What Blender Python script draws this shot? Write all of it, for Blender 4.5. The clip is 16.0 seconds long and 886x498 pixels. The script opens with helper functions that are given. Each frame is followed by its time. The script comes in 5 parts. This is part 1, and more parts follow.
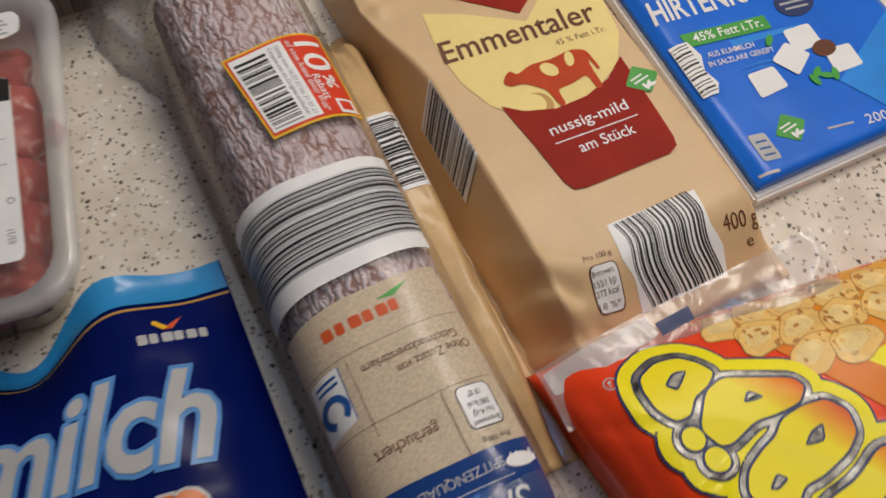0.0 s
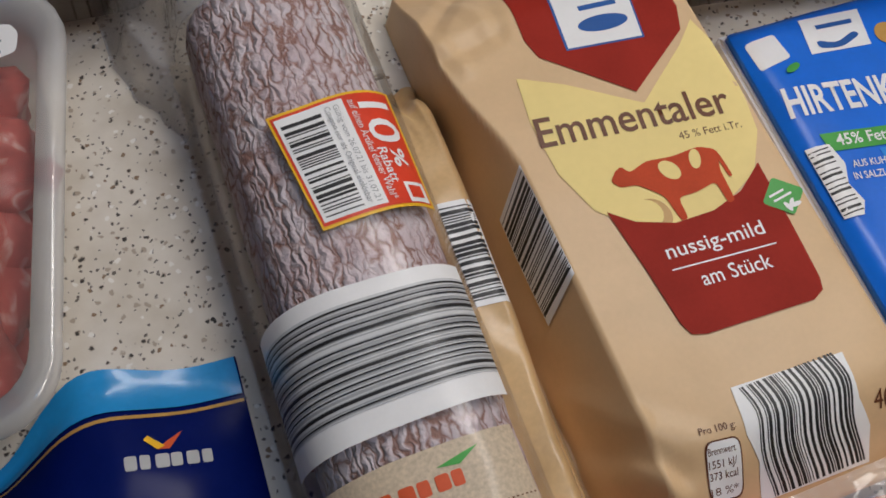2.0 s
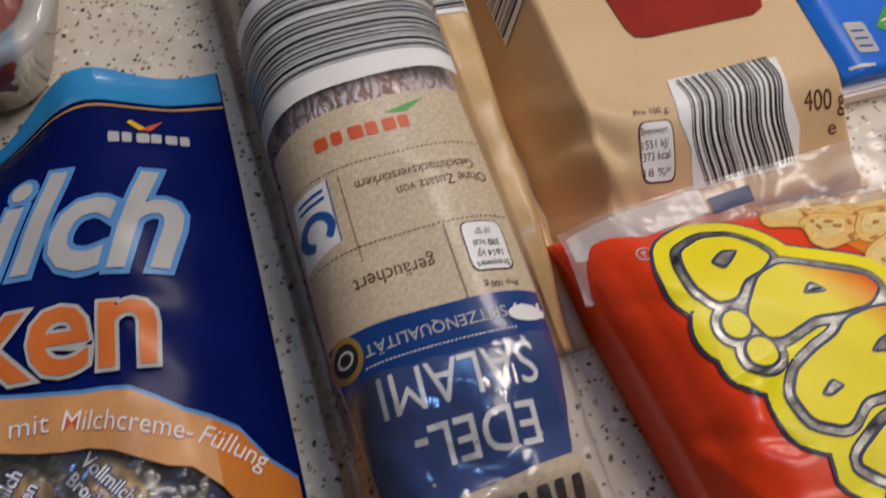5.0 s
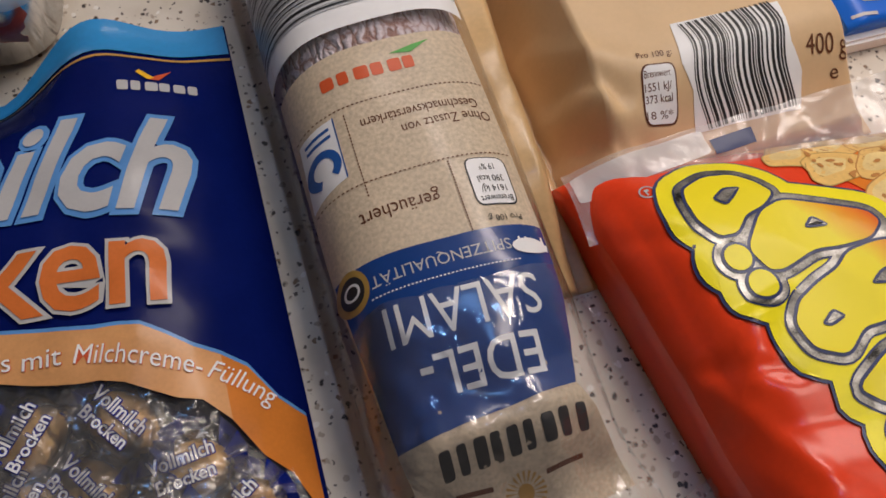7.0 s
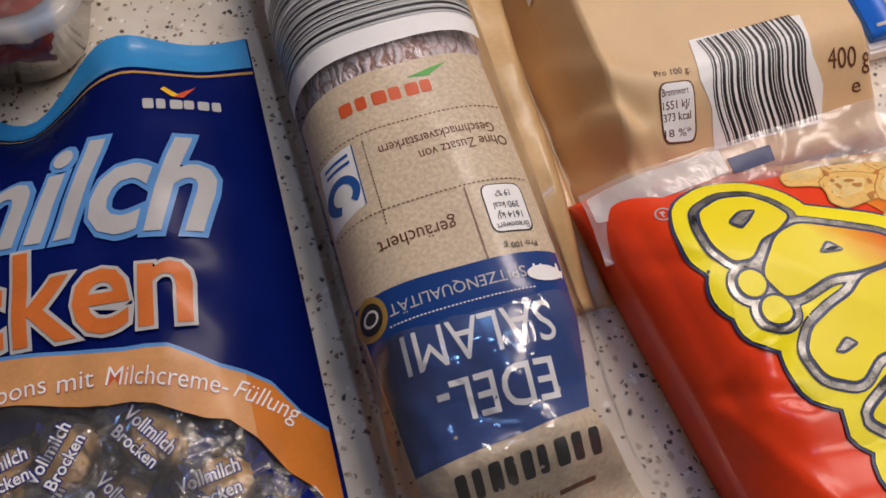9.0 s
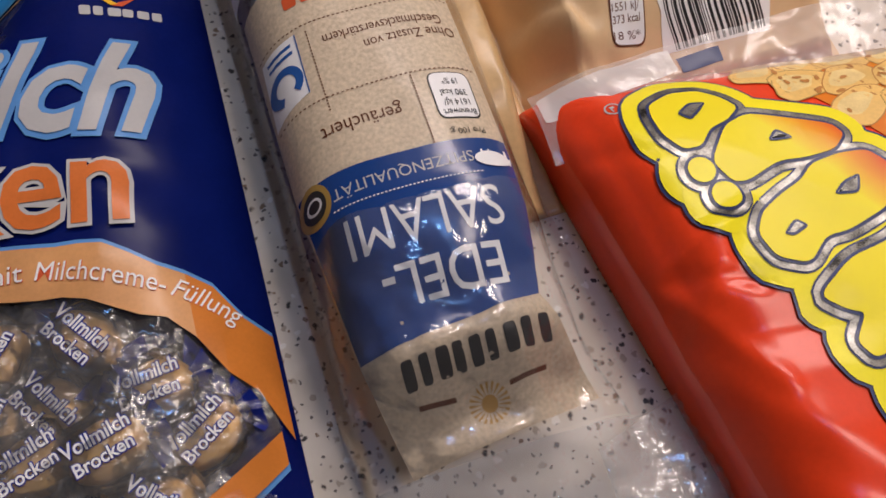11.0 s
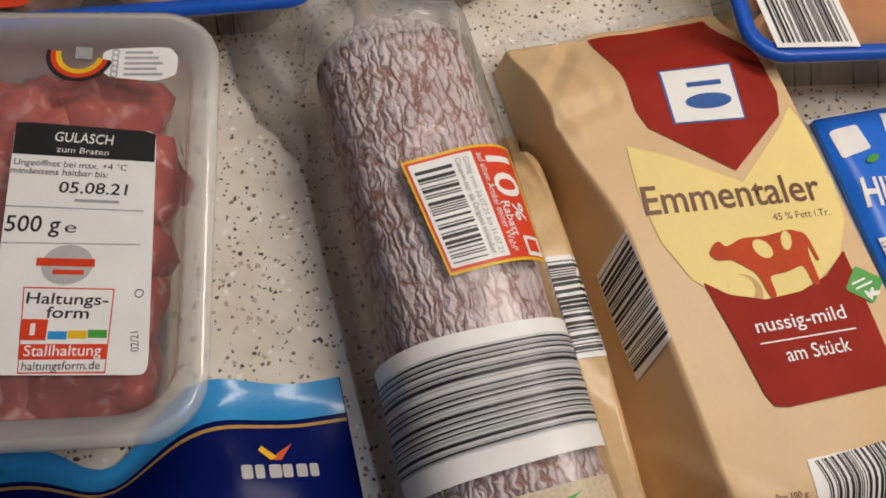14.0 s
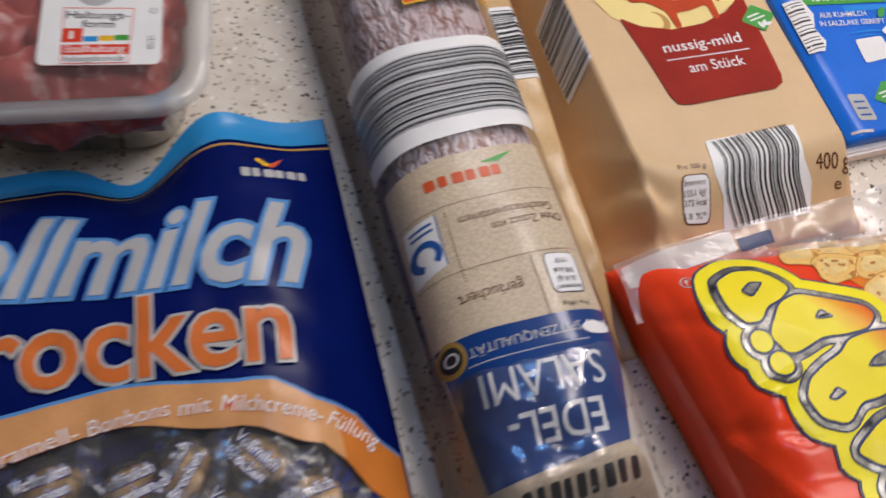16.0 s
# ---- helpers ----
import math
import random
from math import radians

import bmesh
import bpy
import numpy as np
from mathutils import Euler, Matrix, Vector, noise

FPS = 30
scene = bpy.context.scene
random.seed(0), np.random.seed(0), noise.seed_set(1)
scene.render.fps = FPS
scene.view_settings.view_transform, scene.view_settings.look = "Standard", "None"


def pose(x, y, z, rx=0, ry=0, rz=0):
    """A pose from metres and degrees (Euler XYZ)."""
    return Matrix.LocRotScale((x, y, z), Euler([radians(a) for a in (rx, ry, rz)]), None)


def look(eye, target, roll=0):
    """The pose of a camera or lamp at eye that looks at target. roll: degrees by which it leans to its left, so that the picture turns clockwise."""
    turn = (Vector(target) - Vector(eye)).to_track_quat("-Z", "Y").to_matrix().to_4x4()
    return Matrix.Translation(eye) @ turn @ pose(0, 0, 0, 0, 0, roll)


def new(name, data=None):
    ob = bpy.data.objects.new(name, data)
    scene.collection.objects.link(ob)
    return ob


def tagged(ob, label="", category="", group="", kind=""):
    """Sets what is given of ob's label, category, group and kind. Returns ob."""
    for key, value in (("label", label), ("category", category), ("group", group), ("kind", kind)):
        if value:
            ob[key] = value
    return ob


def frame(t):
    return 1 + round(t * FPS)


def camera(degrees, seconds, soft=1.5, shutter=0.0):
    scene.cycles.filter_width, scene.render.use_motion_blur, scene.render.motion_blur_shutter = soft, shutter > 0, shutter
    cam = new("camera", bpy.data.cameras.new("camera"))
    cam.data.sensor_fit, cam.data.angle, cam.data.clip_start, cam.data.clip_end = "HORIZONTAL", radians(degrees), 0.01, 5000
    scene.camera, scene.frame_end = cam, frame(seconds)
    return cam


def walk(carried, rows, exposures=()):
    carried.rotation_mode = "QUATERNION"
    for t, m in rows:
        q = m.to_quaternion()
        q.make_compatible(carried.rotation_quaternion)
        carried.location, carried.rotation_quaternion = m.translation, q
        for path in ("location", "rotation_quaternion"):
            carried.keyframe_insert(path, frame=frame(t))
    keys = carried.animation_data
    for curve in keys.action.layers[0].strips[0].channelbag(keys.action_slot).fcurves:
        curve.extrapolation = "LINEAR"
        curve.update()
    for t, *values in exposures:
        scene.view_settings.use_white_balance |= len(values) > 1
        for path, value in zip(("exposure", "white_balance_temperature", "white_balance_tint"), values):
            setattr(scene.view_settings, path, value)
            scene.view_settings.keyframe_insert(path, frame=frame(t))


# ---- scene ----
cam = camera(54.0, 16.0, soft=1.6, shutter=0.4)

PATH = [
    (0, (0.113, -0.062, 0.331), (0.053, 0.809, -1.468), -2.4),
    (0.5, (0.132, -0.026, 0.293), (0.026, 0.864, -1.495), -2.7),
    (1, (0.121, 0.005, 0.292), (0.002, 0.862, -1.511), -1.8),
    (1.5, (0.082, 0.011, 0.292), (0.027, 0.843, -1.526), 3.4),
    (2, (0.08, 0.01, 0.289), (0.035, 0.835, -1.532), 4.8),
    (2.5, (0.088, -0.011, 0.281), (0.01, 0.822, -1.536), 3.5),
    (3, (0.094, -0.034, 0.274), (0.012, 0.803, -1.54), 3.8),
    (3.5, (0.107, -0.054, 0.272), (0.006, 0.785, -1.54), 3.1),
    (4, (0.114, -0.064, 0.275), (0.006, 0.767, -1.541), 2.7),
    (4.5, (0.126, -0.069, 0.275), (0.002, 0.761, -1.541), 1.8),
    (5, (0.12, -0.086, 0.267), (0.001, 0.747, -1.547), 2.5),
    (5.2, (0.118, -0.093, 0.263), (-0.012, 0.738, -1.551), 1.9),
    (7.3, (0.125, -0.102, 0.263), (-0.008, 0.711, -1.56), 1.2),
    (7.5, (0.126, -0.094, 0.266), (-0.011, 0.66, -1.582), 0.4),
    (8, (0.127, -0.089, 0.279), (-0.029, 0.664, -1.567), -1.2),
    (8.5, (0.126, -0.086, 0.273), (-0.054, 0.652, -1.577), -2.9),
    (9, (0.125, -0.086, 0.275), (-0.064, 0.634, -1.581), -3.9),
    (9.5, (0.128, -0.105, 0.259), (-0.004, 0.685, -1.573), 1.0),
    (9.7, (0.126, -0.113, 0.252), (0.019, 0.685, -1.578), 3.1),
    (11.8, (0.138, -0.116, 0.260), (0.035, 0.634, -1.592), 1.8),
    (12, (0.138, -0.112, 0.261), (0.048, 0.634, -1.593), 3.4),
    (12.5, (0.132, -0.101, 0.257), (0.071, 0.663, -1.59), 6.9),
    (13, (0.09, -0.059, 0.278), (0.046, 0.742, -1.554), 9.5),
    (13.5, (0.052, -0.025, 0.301), (0.036, 0.774, -1.533), 12.5),
    (14, (0.034, 0.009, 0.312), (0.03, 0.834, -1.51), 13.6),
    (14.5, (0.045, 0.007, 0.325), (-0.011, 0.852, -1.487), 9.9),
    (15, (0.099, -0.036, 0.312), (-0.05, 0.838, -1.481), 3.8),
    (15.5, (0.119, -0.075, 0.284), (0.014, 0.824, -1.5), 6.1),
    (16, (0.09, -0.116, 0.321), (-0.011, 0.761, -1.474), 5.7),
]
walk(cam, [(t, look(e, g, r)) for t, e, g, r in PATH], exposures=(
    (0.0, -0.50, 6400, 10), (1.0, -0.68, 5850, 10), (2.5, -0.56, 6000, 10), (5.0, -0.50, 6250, 13), (9.0, -0.30, 6450, 18), (12.0, -0.18, 6400, 20),
    (13.5, -0.34, 6700, 10), (14.5, -0.34, 6400, 10), (15.0, -0.40, 6000, 10), (16.0, -0.22, 6000, 14)))

# ---- world and lamps: a closed kitchen, lit by three unseen lamps ----
world = bpy.data.worlds.new("world")
scene.world = world
world.use_nodes = True
world.node_tree.nodes["Background"].inputs[0].default_value = (0.9, 0.93, 1.0, 1)
world.node_tree.nodes["Background"].inputs[1].default_value = 0.03
scene.view_settings.exposure = 0.0


def lamp(name, eye, target, size, power, colour):
    data = bpy.data.lights.new(name, "AREA")
    data.shape, data.size, data.energy, data.color = "DISK", size, power, colour
    ob = new(name, data)
    ob.matrix_world = look(eye, target)
    return ob


# Added lamp at the back, without a fixture, so the worktop dims forwards.
strip = lamp("added_back_light", (0.13, 0.43, 0.62), (0.05, 0.18, 0), 0.74, 5.4, (1.0, 0.90, 0.79))
strip.data.shape, strip.data.size_y = "RECTANGLE", 0.12
lamp("ceiling_lamp_light", (0.78, 0.02, 1.42), (0.12, 0.08, 0), 0.34, 6.2, (1.0, 0.88, 0.74))
# Unseen bluish source, placed so that the bag film mirrors blue streaks.
lamp("cool_streak_light", (0.36, -0.10, 1.45), (0.12, -0.02, 0), 0.16, 2.0, (0.20, 0.48, 1.0))


# ---- materials ----
def nodes_of(name):
    m = bpy.data.materials.new(name)
    m.use_nodes = True
    t = m.node_tree
    return m, t, t.nodes["Principled BSDF"]


def add(t, kind, **values):
    n = t.nodes.new(kind)
    for k, v in values.items():
        n.inputs[k.replace("_", " ")].default_value = v
    return n


def rgba(c):
    return (*c, 1.0)


def printed(name, colour, rough=0.32, vary=0.10, scale=60.0, bump=0.10, coat=0.04, metal=0.0, wrinkle=70.0, spec=0.3):
    """Printed film, foil, paper or painted surface: two scales of tone, fine grain and soft crumple relief."""
    m, t, b = nodes_of(name)
    co = add(t, "ShaderNodeTexCoord")
    n1, n2, n3 = add(t, "ShaderNodeTexNoise", Scale=scale, Detail=4.0), add(t, "ShaderNodeTexNoise", Scale=scale * 14, Detail=2.0), add(t, "ShaderNodeTexNoise", Scale=wrinkle, Detail=3.0)
    mixn = add(t, "ShaderNodeMath")
    mixn.operation, mixn.inputs[1].default_value = "MULTIPLY_ADD", 0.3
    ramp = add(t, "ShaderNodeValToRGB")
    lo, hi = [max(0, c * (1 - vary)) for c in colour], [min(1, c * (1 + vary) + 0.01 * vary) for c in colour]
    ramp.color_ramp.elements[0].position, ramp.color_ramp.elements[0].color = 0.45, rgba(lo)
    ramp.color_ramp.elements[1].position, ramp.color_ramp.elements[1].color = 0.85, rgba(hi)
    bm = add(t, "ShaderNodeBump", Strength=bump, Distance=0.002)
    for n in (n1, n2, n3):
        t.links.new(co.outputs["Object"], n.inputs["Vector"])
    t.links.new(n2.outputs[0], mixn.inputs[0])
    t.links.new(n1.outputs[0], mixn.inputs[2])
    t.links.new(mixn.outputs[0], ramp.inputs[0])
    t.links.new(ramp.outputs[0], b.inputs["Base Color"])
    t.links.new(n3.outputs[0], bm.inputs["Height"])
    t.links.new(bm.outputs[0], b.inputs["Normal"])
    b.inputs["Roughness"].default_value, b.inputs["Metallic"].default_value = rough, metal
    b.inputs["Specular IOR Level"].default_value = spec
    b.inputs["Coat Weight"].default_value, b.inputs["Coat Roughness"].default_value = coat, 0.12
    return m


def film(name, tint=(1, 1, 1), gloss=0.10, haze=0.05, rough=0.1, bump=0.5, scale=55.0, ior=1.45):
    """Thin clear plastic: mostly see-through, with a gloss that crumples break up and a little milky haze."""
    m, t, b = nodes_of(name)
    out = t.nodes["Material Output"]
    clear, shine, milk = add(t, "ShaderNodeBsdfTransparent", Color=rgba(tint)), add(t, "ShaderNodeBsdfGlossy", Roughness=rough), add(t, "ShaderNodeBsdfDiffuse", Color=(0.8, 0.8, 0.8, 1))
    co, no = add(t, "ShaderNodeTexCoord"), add(t, "ShaderNodeTexNoise", Scale=scale, Detail=3.0, Distortion=1.5)
    bm, fr = add(t, "ShaderNodeBump", Strength=bump, Distance=0.004), add(t, "ShaderNodeFresnel", IOR=ior)
    up = add(t, "ShaderNodeMath")
    up.operation = "ADD"
    up.inputs[1].default_value = gloss
    up.use_clamp = True
    m1, m2 = add(t, "ShaderNodeMixShader"), add(t, "ShaderNodeMixShader", Fac=haze)
    t.links.new(co.outputs["Object"], no.inputs["Vector"])
    t.links.new(no.outputs[0], bm.inputs["Height"])
    t.links.new(bm.outputs[0], shine.inputs["Normal"])
    t.links.new(bm.outputs[0], fr.inputs["Normal"])
    t.links.new(fr.outputs[0], up.inputs[0])
    t.links.new(clear.outputs[0], m2.inputs[1])
    t.links.new(milk.outputs[0], m2.inputs[2])
    t.links.new(up.outputs[0], m1.inputs[0])
    t.links.new(m2.outputs[0], m1.inputs[1])
    t.links.new(shine.outputs[0], m1.inputs[2])
    t.links.new(m1.outputs[0], out.inputs[0])
    return m


def worktop_material():
    """Pale speckled laminate: mottled cream ground with dark, brown and grey chips of several sizes."""
    m, t, b = nodes_of("speckled_worktop")
    co = add(t, "ShaderNodeTexCoord")
    ground = add(t, "ShaderNodeTexNoise", Scale=45.0, Detail=5.0)
    ramp = add(t, "ShaderNodeValToRGB")
    ramp.color_ramp.elements[0].position, ramp.color_ramp.elements[0].color = 0.3, (0.62, 0.56, 0.46, 1)
    ramp.color_ramp.elements[1].position, ramp.color_ramp.elements[1].color = 0.7, (0.80, 0.75, 0.66, 1)
    t.links.new(co.outputs["Object"], ground.inputs["Vector"])
    t.links.new(ground.outputs[0], ramp.inputs[0])
    last = ramp.outputs[0]
    warp = add(t, "ShaderNodeTexNoise", Scale=420.0, Detail=2.0)
    t.links.new(co.outputs["Object"], warp.inputs["Vector"])
    for scale, limit, share, colour in ((300.0, 0.38, 0.32, (0.44, 0.37, 0.29)), (270.0, 0.30, 0.16, (0.26, 0.17, 0.10)), (520.0, 0.38, 0.24, (0.15, 0.13, 0.11)),
                                        (300.0, 0.28, 0.14, (0.045, 0.04, 0.036)), (260.0, 0.34, 0.20, (0.86, 0.83, 0.77)), (205.0, 0.23, 0.08, (0.04, 0.034, 0.03))):
        shift = add(t, "ShaderNodeVectorMath")
        shift.operation = "MULTIPLY_ADD"
        shift.inputs[1].default_value = (0.0026, 0.0026, 0.0026)
        t.links.new(warp.outputs[1], shift.inputs[0])
        place = add(t, "ShaderNodeVectorMath")
        place.operation = "ADD"
        place.inputs[1].default_value = (scale * 0.013, scale * 0.007, 0.0)
        t.links.new(co.outputs["Object"], place.inputs[0])
        t.links.new(place.outputs[0], shift.inputs[2])
        vor = add(t, "ShaderNodeTexVoronoi", Scale=scale)
        t.links.new(shift.outputs[0], vor.inputs["Vector"])
        near = add(t, "ShaderNodeMapRange", From_Min=limit * 1.02, From_Max=limit * 0.62)
        near.interpolation_type = "SMOOTHSTEP"
        sep = add(t, "ShaderNodeSeparateColor")
        pick = add(t, "ShaderNodeMath")
        pick.operation = "LESS_THAN"
        pick.inputs[1].default_value = share
        both = add(t, "ShaderNodeMath")
        both.operation = "MULTIPLY"
        t.links.new(vor.outputs["Distance"], near.inputs[0])
        t.links.new(vor.outputs["Color"], sep.inputs[0])
        t.links.new(sep.outputs[0], pick.inputs[0])
        t.links.new(near.outputs[0], both.inputs[0])
        t.links.new(pick.outputs[0], both.inputs[1])
        mix = add(t, "ShaderNodeMix")
        mix.data_type = "RGBA"
        t.links.new(both.outputs[0], mix.inputs[0])
        t.links.new(last, mix.inputs[6])
        mix.inputs[7].default_value = rgba(colour)
        last = mix.outputs[2]
    t.links.new(last, b.inputs["Base Color"])
    b.inputs["Roughness"].default_value = 0.42
    grain = add(t, "ShaderNodeTexNoise", Scale=900.0, Detail=2.0)
    bm = add(t, "ShaderNodeBump", Strength=0.06, Distance=0.0006)
    t.links.new(co.outputs["Object"], grain.inputs["Vector"])
    t.links.new(grain.outputs[0], bm.inputs["Height"])
    t.links.new(bm.outputs[0], b.inputs["Normal"])
    return m


def casing_material():
    """Air-dried salami casing: greyish lilac mould bloom with a net of reddish-brown wrinkles along the sausage."""
    m, t, b = nodes_of("salami_casing")
    co, mp = add(t, "ShaderNodeTexCoord"), add(t, "ShaderNodeMapping")
    mp.inputs["Scale"].default_value = (1.0, 0.30, 1.0)
    big = add(t, "ShaderNodeTexNoise", Scale=70.0, Detail=4.0)
    t.links.new(co.outputs["Object"], big.inputs["Vector"])
    sway = add(t, "ShaderNodeTexNoise", Scale=190.0, Detail=3.0)
    t.links.new(co.outputs["Object"], sway.inputs["Vector"])
    bend = add(t, "ShaderNodeVectorMath")
    bend.operation = "MULTIPLY_ADD"
    bend.inputs[1].default_value = (0.0052, 0.0052, 0.0052)
    t.links.new(sway.outputs[1], bend.inputs[0])
    t.links.new(co.outputs["Object"], bend.inputs[2])
    t.links.new(bend.outputs[0], mp.inputs[0])
    cell = add(t, "ShaderNodeTexVoronoi", Scale=310.0)
    cell.feature = "DISTANCE_TO_EDGE"
    t.links.new(mp.outputs[0], cell.inputs["Vector"])
    gaps = add(t, "ShaderNodeTexNoise", Scale=260.0, Detail=3.0)
    t.links.new(mp.outputs[0], gaps.inputs["Vector"])
    vor = add(t, "ShaderNodeMath")
    vor.operation, vor.inputs[1].default_value = "MULTIPLY_ADD", 0.55
    shift = add(t, "ShaderNodeMath")
    shift.operation, shift.inputs[1].default_value = "SUBTRACT", 0.27
    t.links.new(gaps.outputs[0], vor.inputs[0])
    t.links.new(cell.outputs["Distance"], shift.inputs[0])
    t.links.new(shift.outputs[0], vor.inputs[2])
    ramp = add(t, "ShaderNodeValToRGB")
    e = ramp.color_ramp.elements
    e[0].position, e[0].color = 0.0, (0.32, 0.16, 0.12, 1)
    e[1].position, e[1].color = 0.15, (0.74, 0.66, 0.69, 1)
    mid = e.new(0.055)
    mid.color = (0.50, 0.36, 0.345, 1)
    t.links.new(vor.outputs[0], ramp.inputs[0])
    tone = add(t, "ShaderNodeValToRGB")
    tone.color_ramp.elements[0].position, tone.color_ramp.elements[0].color = 0.35, (0.86, 0.76, 0.76, 1)
    tone.color_ramp.elements[1].position, tone.color_ramp.elements[1].color = 0.65, (1, 1, 1, 1)
    t.links.new(big.outputs[0], tone.inputs[0])
    mul = add(t, "ShaderNodeMix", )
    mul.data_type, mul.blend_type = "RGBA", "MULTIPLY"
    mul.inputs[0].default_value = 1.0
    t.links.new(ramp.outputs[0], mul.inputs[6])
    t.links.new(tone.outputs[0], mul.inputs[7])
    t.links.new(mul.outputs[2], b.inputs["Base Color"])
    bm = add(t, "ShaderNodeBump", Strength=1.0, Distance=0.003)
    t.links.new(vor.outputs[0], bm.inputs["Height"])
    t.links.new(bm.outputs[0], b.inputs["Normal"])
    b.inputs["Roughness"].default_value = 0.6
    return m


def meat_material(name, lean, fat, scale, rough=0.25):
    m, t, b = nodes_of(name)
    co, no = add(t, "ShaderNodeTexCoord"), add(t, "ShaderNodeTexNoise", Scale=scale, Detail=6.0, Distortion=2.0)
    fine = add(t, "ShaderNodeTexNoise", Scale=scale * 9, Detail=3.0)
    ramp = add(t, "ShaderNodeValToRGB")
    e = ramp.color_ramp.elements
    e[0].position, e[0].color = 0.30, rgba([c * 0.75 for c in lean])
    e[1].position, e[1].color = 0.70, rgba(fat)
    e.new(0.56).color = rgba(lean)
    t.links.new(co.outputs["Object"], no.inputs["Vector"])
    t.links.new(co.outputs["Object"], fine.inputs["Vector"])
    t.links.new(no.outputs[0], ramp.inputs[0])
    t.links.new(ramp.outputs[0], b.inputs["Base Color"])
    bm = add(t, "ShaderNodeBump", Strength=0.3, Distance=0.001)
    t.links.new(fine.outputs[0], bm.inputs["Height"])
    t.links.new(bm.outputs[0], b.inputs["Normal"])
    b.inputs["Roughness"].default_value = rough
    return m


WORKTOP, CASING = worktop_material(), casing_material()
WALL = printed("wall_paint", (0.72, 0.69, 0.63), 0.8, 0.04, 6, 0.05, 0.0)
WHITE = printed("white_print", (0.84, 0.84, 0.84), 0.35, 0.03)
BLACK = printed("black_ink", (0.022, 0.022, 0.024), 0.4, 0.15)
GREY = printed("grey_ink", (0.36, 0.37, 0.38), 0.4, 0.08)
NAVYINK = printed("navy_ink", (0.03, 0.045, 0.14), 0.35)
PAPER = printed("beige_label", (0.59, 0.485, 0.35), 0.45, 0.16, 800, 0.10, 0.2)
KRAFT = printed("kraft_print", (0.70, 0.49, 0.275), 0.45, 0.05, 40, 0.30, 0.06, 0, 38)
KRAFTEDGE = printed("kraft_gold_film", (0.60, 0.40, 0.19), 0.32, 0.14, 40, 0.45, 0.2, 0, 45)
OXBLOOD = printed("dark_red_print", (0.31, 0.022, 0.012), 0.6, spec=0.12, coat=0.0)
BANDWHITE = printed("band_pale_grey", (0.60, 0.61, 0.62), 0.35, 0.04)
CHEESE = printed("cheese_yellow", (0.88, 0.71, 0.29), 0.55, 0.04, 22, spec=0.15, coat=0.0)
COWRED = printed("cow_red", (0.50, 0.06, 0.015), 0.55, 0.12, spec=0.15, coat=0.0)
BROWN = printed("brown_ink", (0.13, 0.045, 0.02), 0.36)
GREEN = printed("green_print", (0.07, 0.36, 0.06), 0.35)
SALBLUE = printed("label_blue", (0.010, 0.050, 0.22), 0.20, 0.08, 60, 0.2, 0.3)
RING = printed("ring_blue", (0.02, 0.10, 0.36), 0.35)
LOGORED = printed("logo_orange_red", (0.62, 0.10, 0.03), 0.35)
COUPON = printed("coupon_red", (0.70, 0.055, 0.02), 0.35)
YELLOW = printed("coupon_yellow", (0.85, 0.50, 0.02), 0.35)
FETA = printed("pack_blue", (0.010, 0.15, 0.72), 0.32, 0.08, 40, 0.2, 0.08)
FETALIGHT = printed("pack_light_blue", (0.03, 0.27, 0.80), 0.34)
SKY = printed("strip_light_blue", (0.03, 0.30, 0.68), 0.28, 0.08, 40, 0.3, 0.4)
SWEET = printed("sweet_bag_blue", (0.002, 0.008, 0.10), 0.26, 0.10, 40, 0.20, 0.0, 0, 40, 0.12)
GOLD = printed("gold_line", (0.52, 0.30, 0.08), 0.3, 0.1)
PALEBLUE = printed("letter_pale_blue", (0.10, 0.29, 0.64), 0.3)
CREAM = printed("letter_cream_white", (0.48, 0.48, 0.48), 0.3, 0.06)
ORANGE = printed("letter_orange", (0.66, 0.17, 0.035), 0.3, 0.12)
BAND = printed("caramel_band", (0.66, 0.33, 0.13), 0.3, 0.12)
BANDEND = printed("caramel_band_orange", (0.62, 0.20, 0.03), 0.3, 0.10)
BAGRED = printed("snack_bag_red", (0.88, 0.06, 0.012), 0.27, 0.07, 40, 0.14, 0.04, 0, 30, 0.35)
BAGORANGE = printed("snack_bag_orange", (0.85, 0.36, 0.015), 0.36, 0.10, 30, 0.2, 0.05, spec=0.3)
BAGYELLOW = printed("logo_yellow", (0.95, 0.83, 0.012), 0.36, 0.05, coat=0.03, spec=0.3)
# Strong tone contrast in the foil's colour imitates its broken reflections.
SILVER = printed("silver_foil", (0.22, 0.215, 0.20), 0.36, 0.9, 140, 0.6, 0.0, 0.75, 60)
PEANUT = printed("peanut_beige", (0.86, 0.55, 0.17), 0.35, 0.14, 60)
PUFFLIGHT = printed("puff_cream", (0.90, 0.66, 0.28), 0.35, 0.16, 120)
TOAST = printed("toasted_speck", (0.55, 0.24, 0.06), 0.35)
TIP = printed("casing_end", (0.50, 0.34, 0.27), 0.45, 0.2, 160)
TRAYBLUE = printed("tray_rim_blue", (0.012, 0.10, 0.55), 0.3)
MEAT = meat_material("raw_beef", (0.58, 0.125, 0.10), (0.74, 0.42, 0.36), 60, 0.34)
PORK = meat_material("pale_meat", (0.56, 0.30, 0.22), (0.70, 0.50, 0.40), 30)
SAUSAGE = meat_material("sausage_skin", (0.56, 0.24, 0.085), (0.62, 0.30, 0.12), 25, 0.3)
PICKLE = meat_material("pickled_vegetables", (0.30, 0.05, 0.02), (0.60, 0.40, 0.03), 28, 0.2)
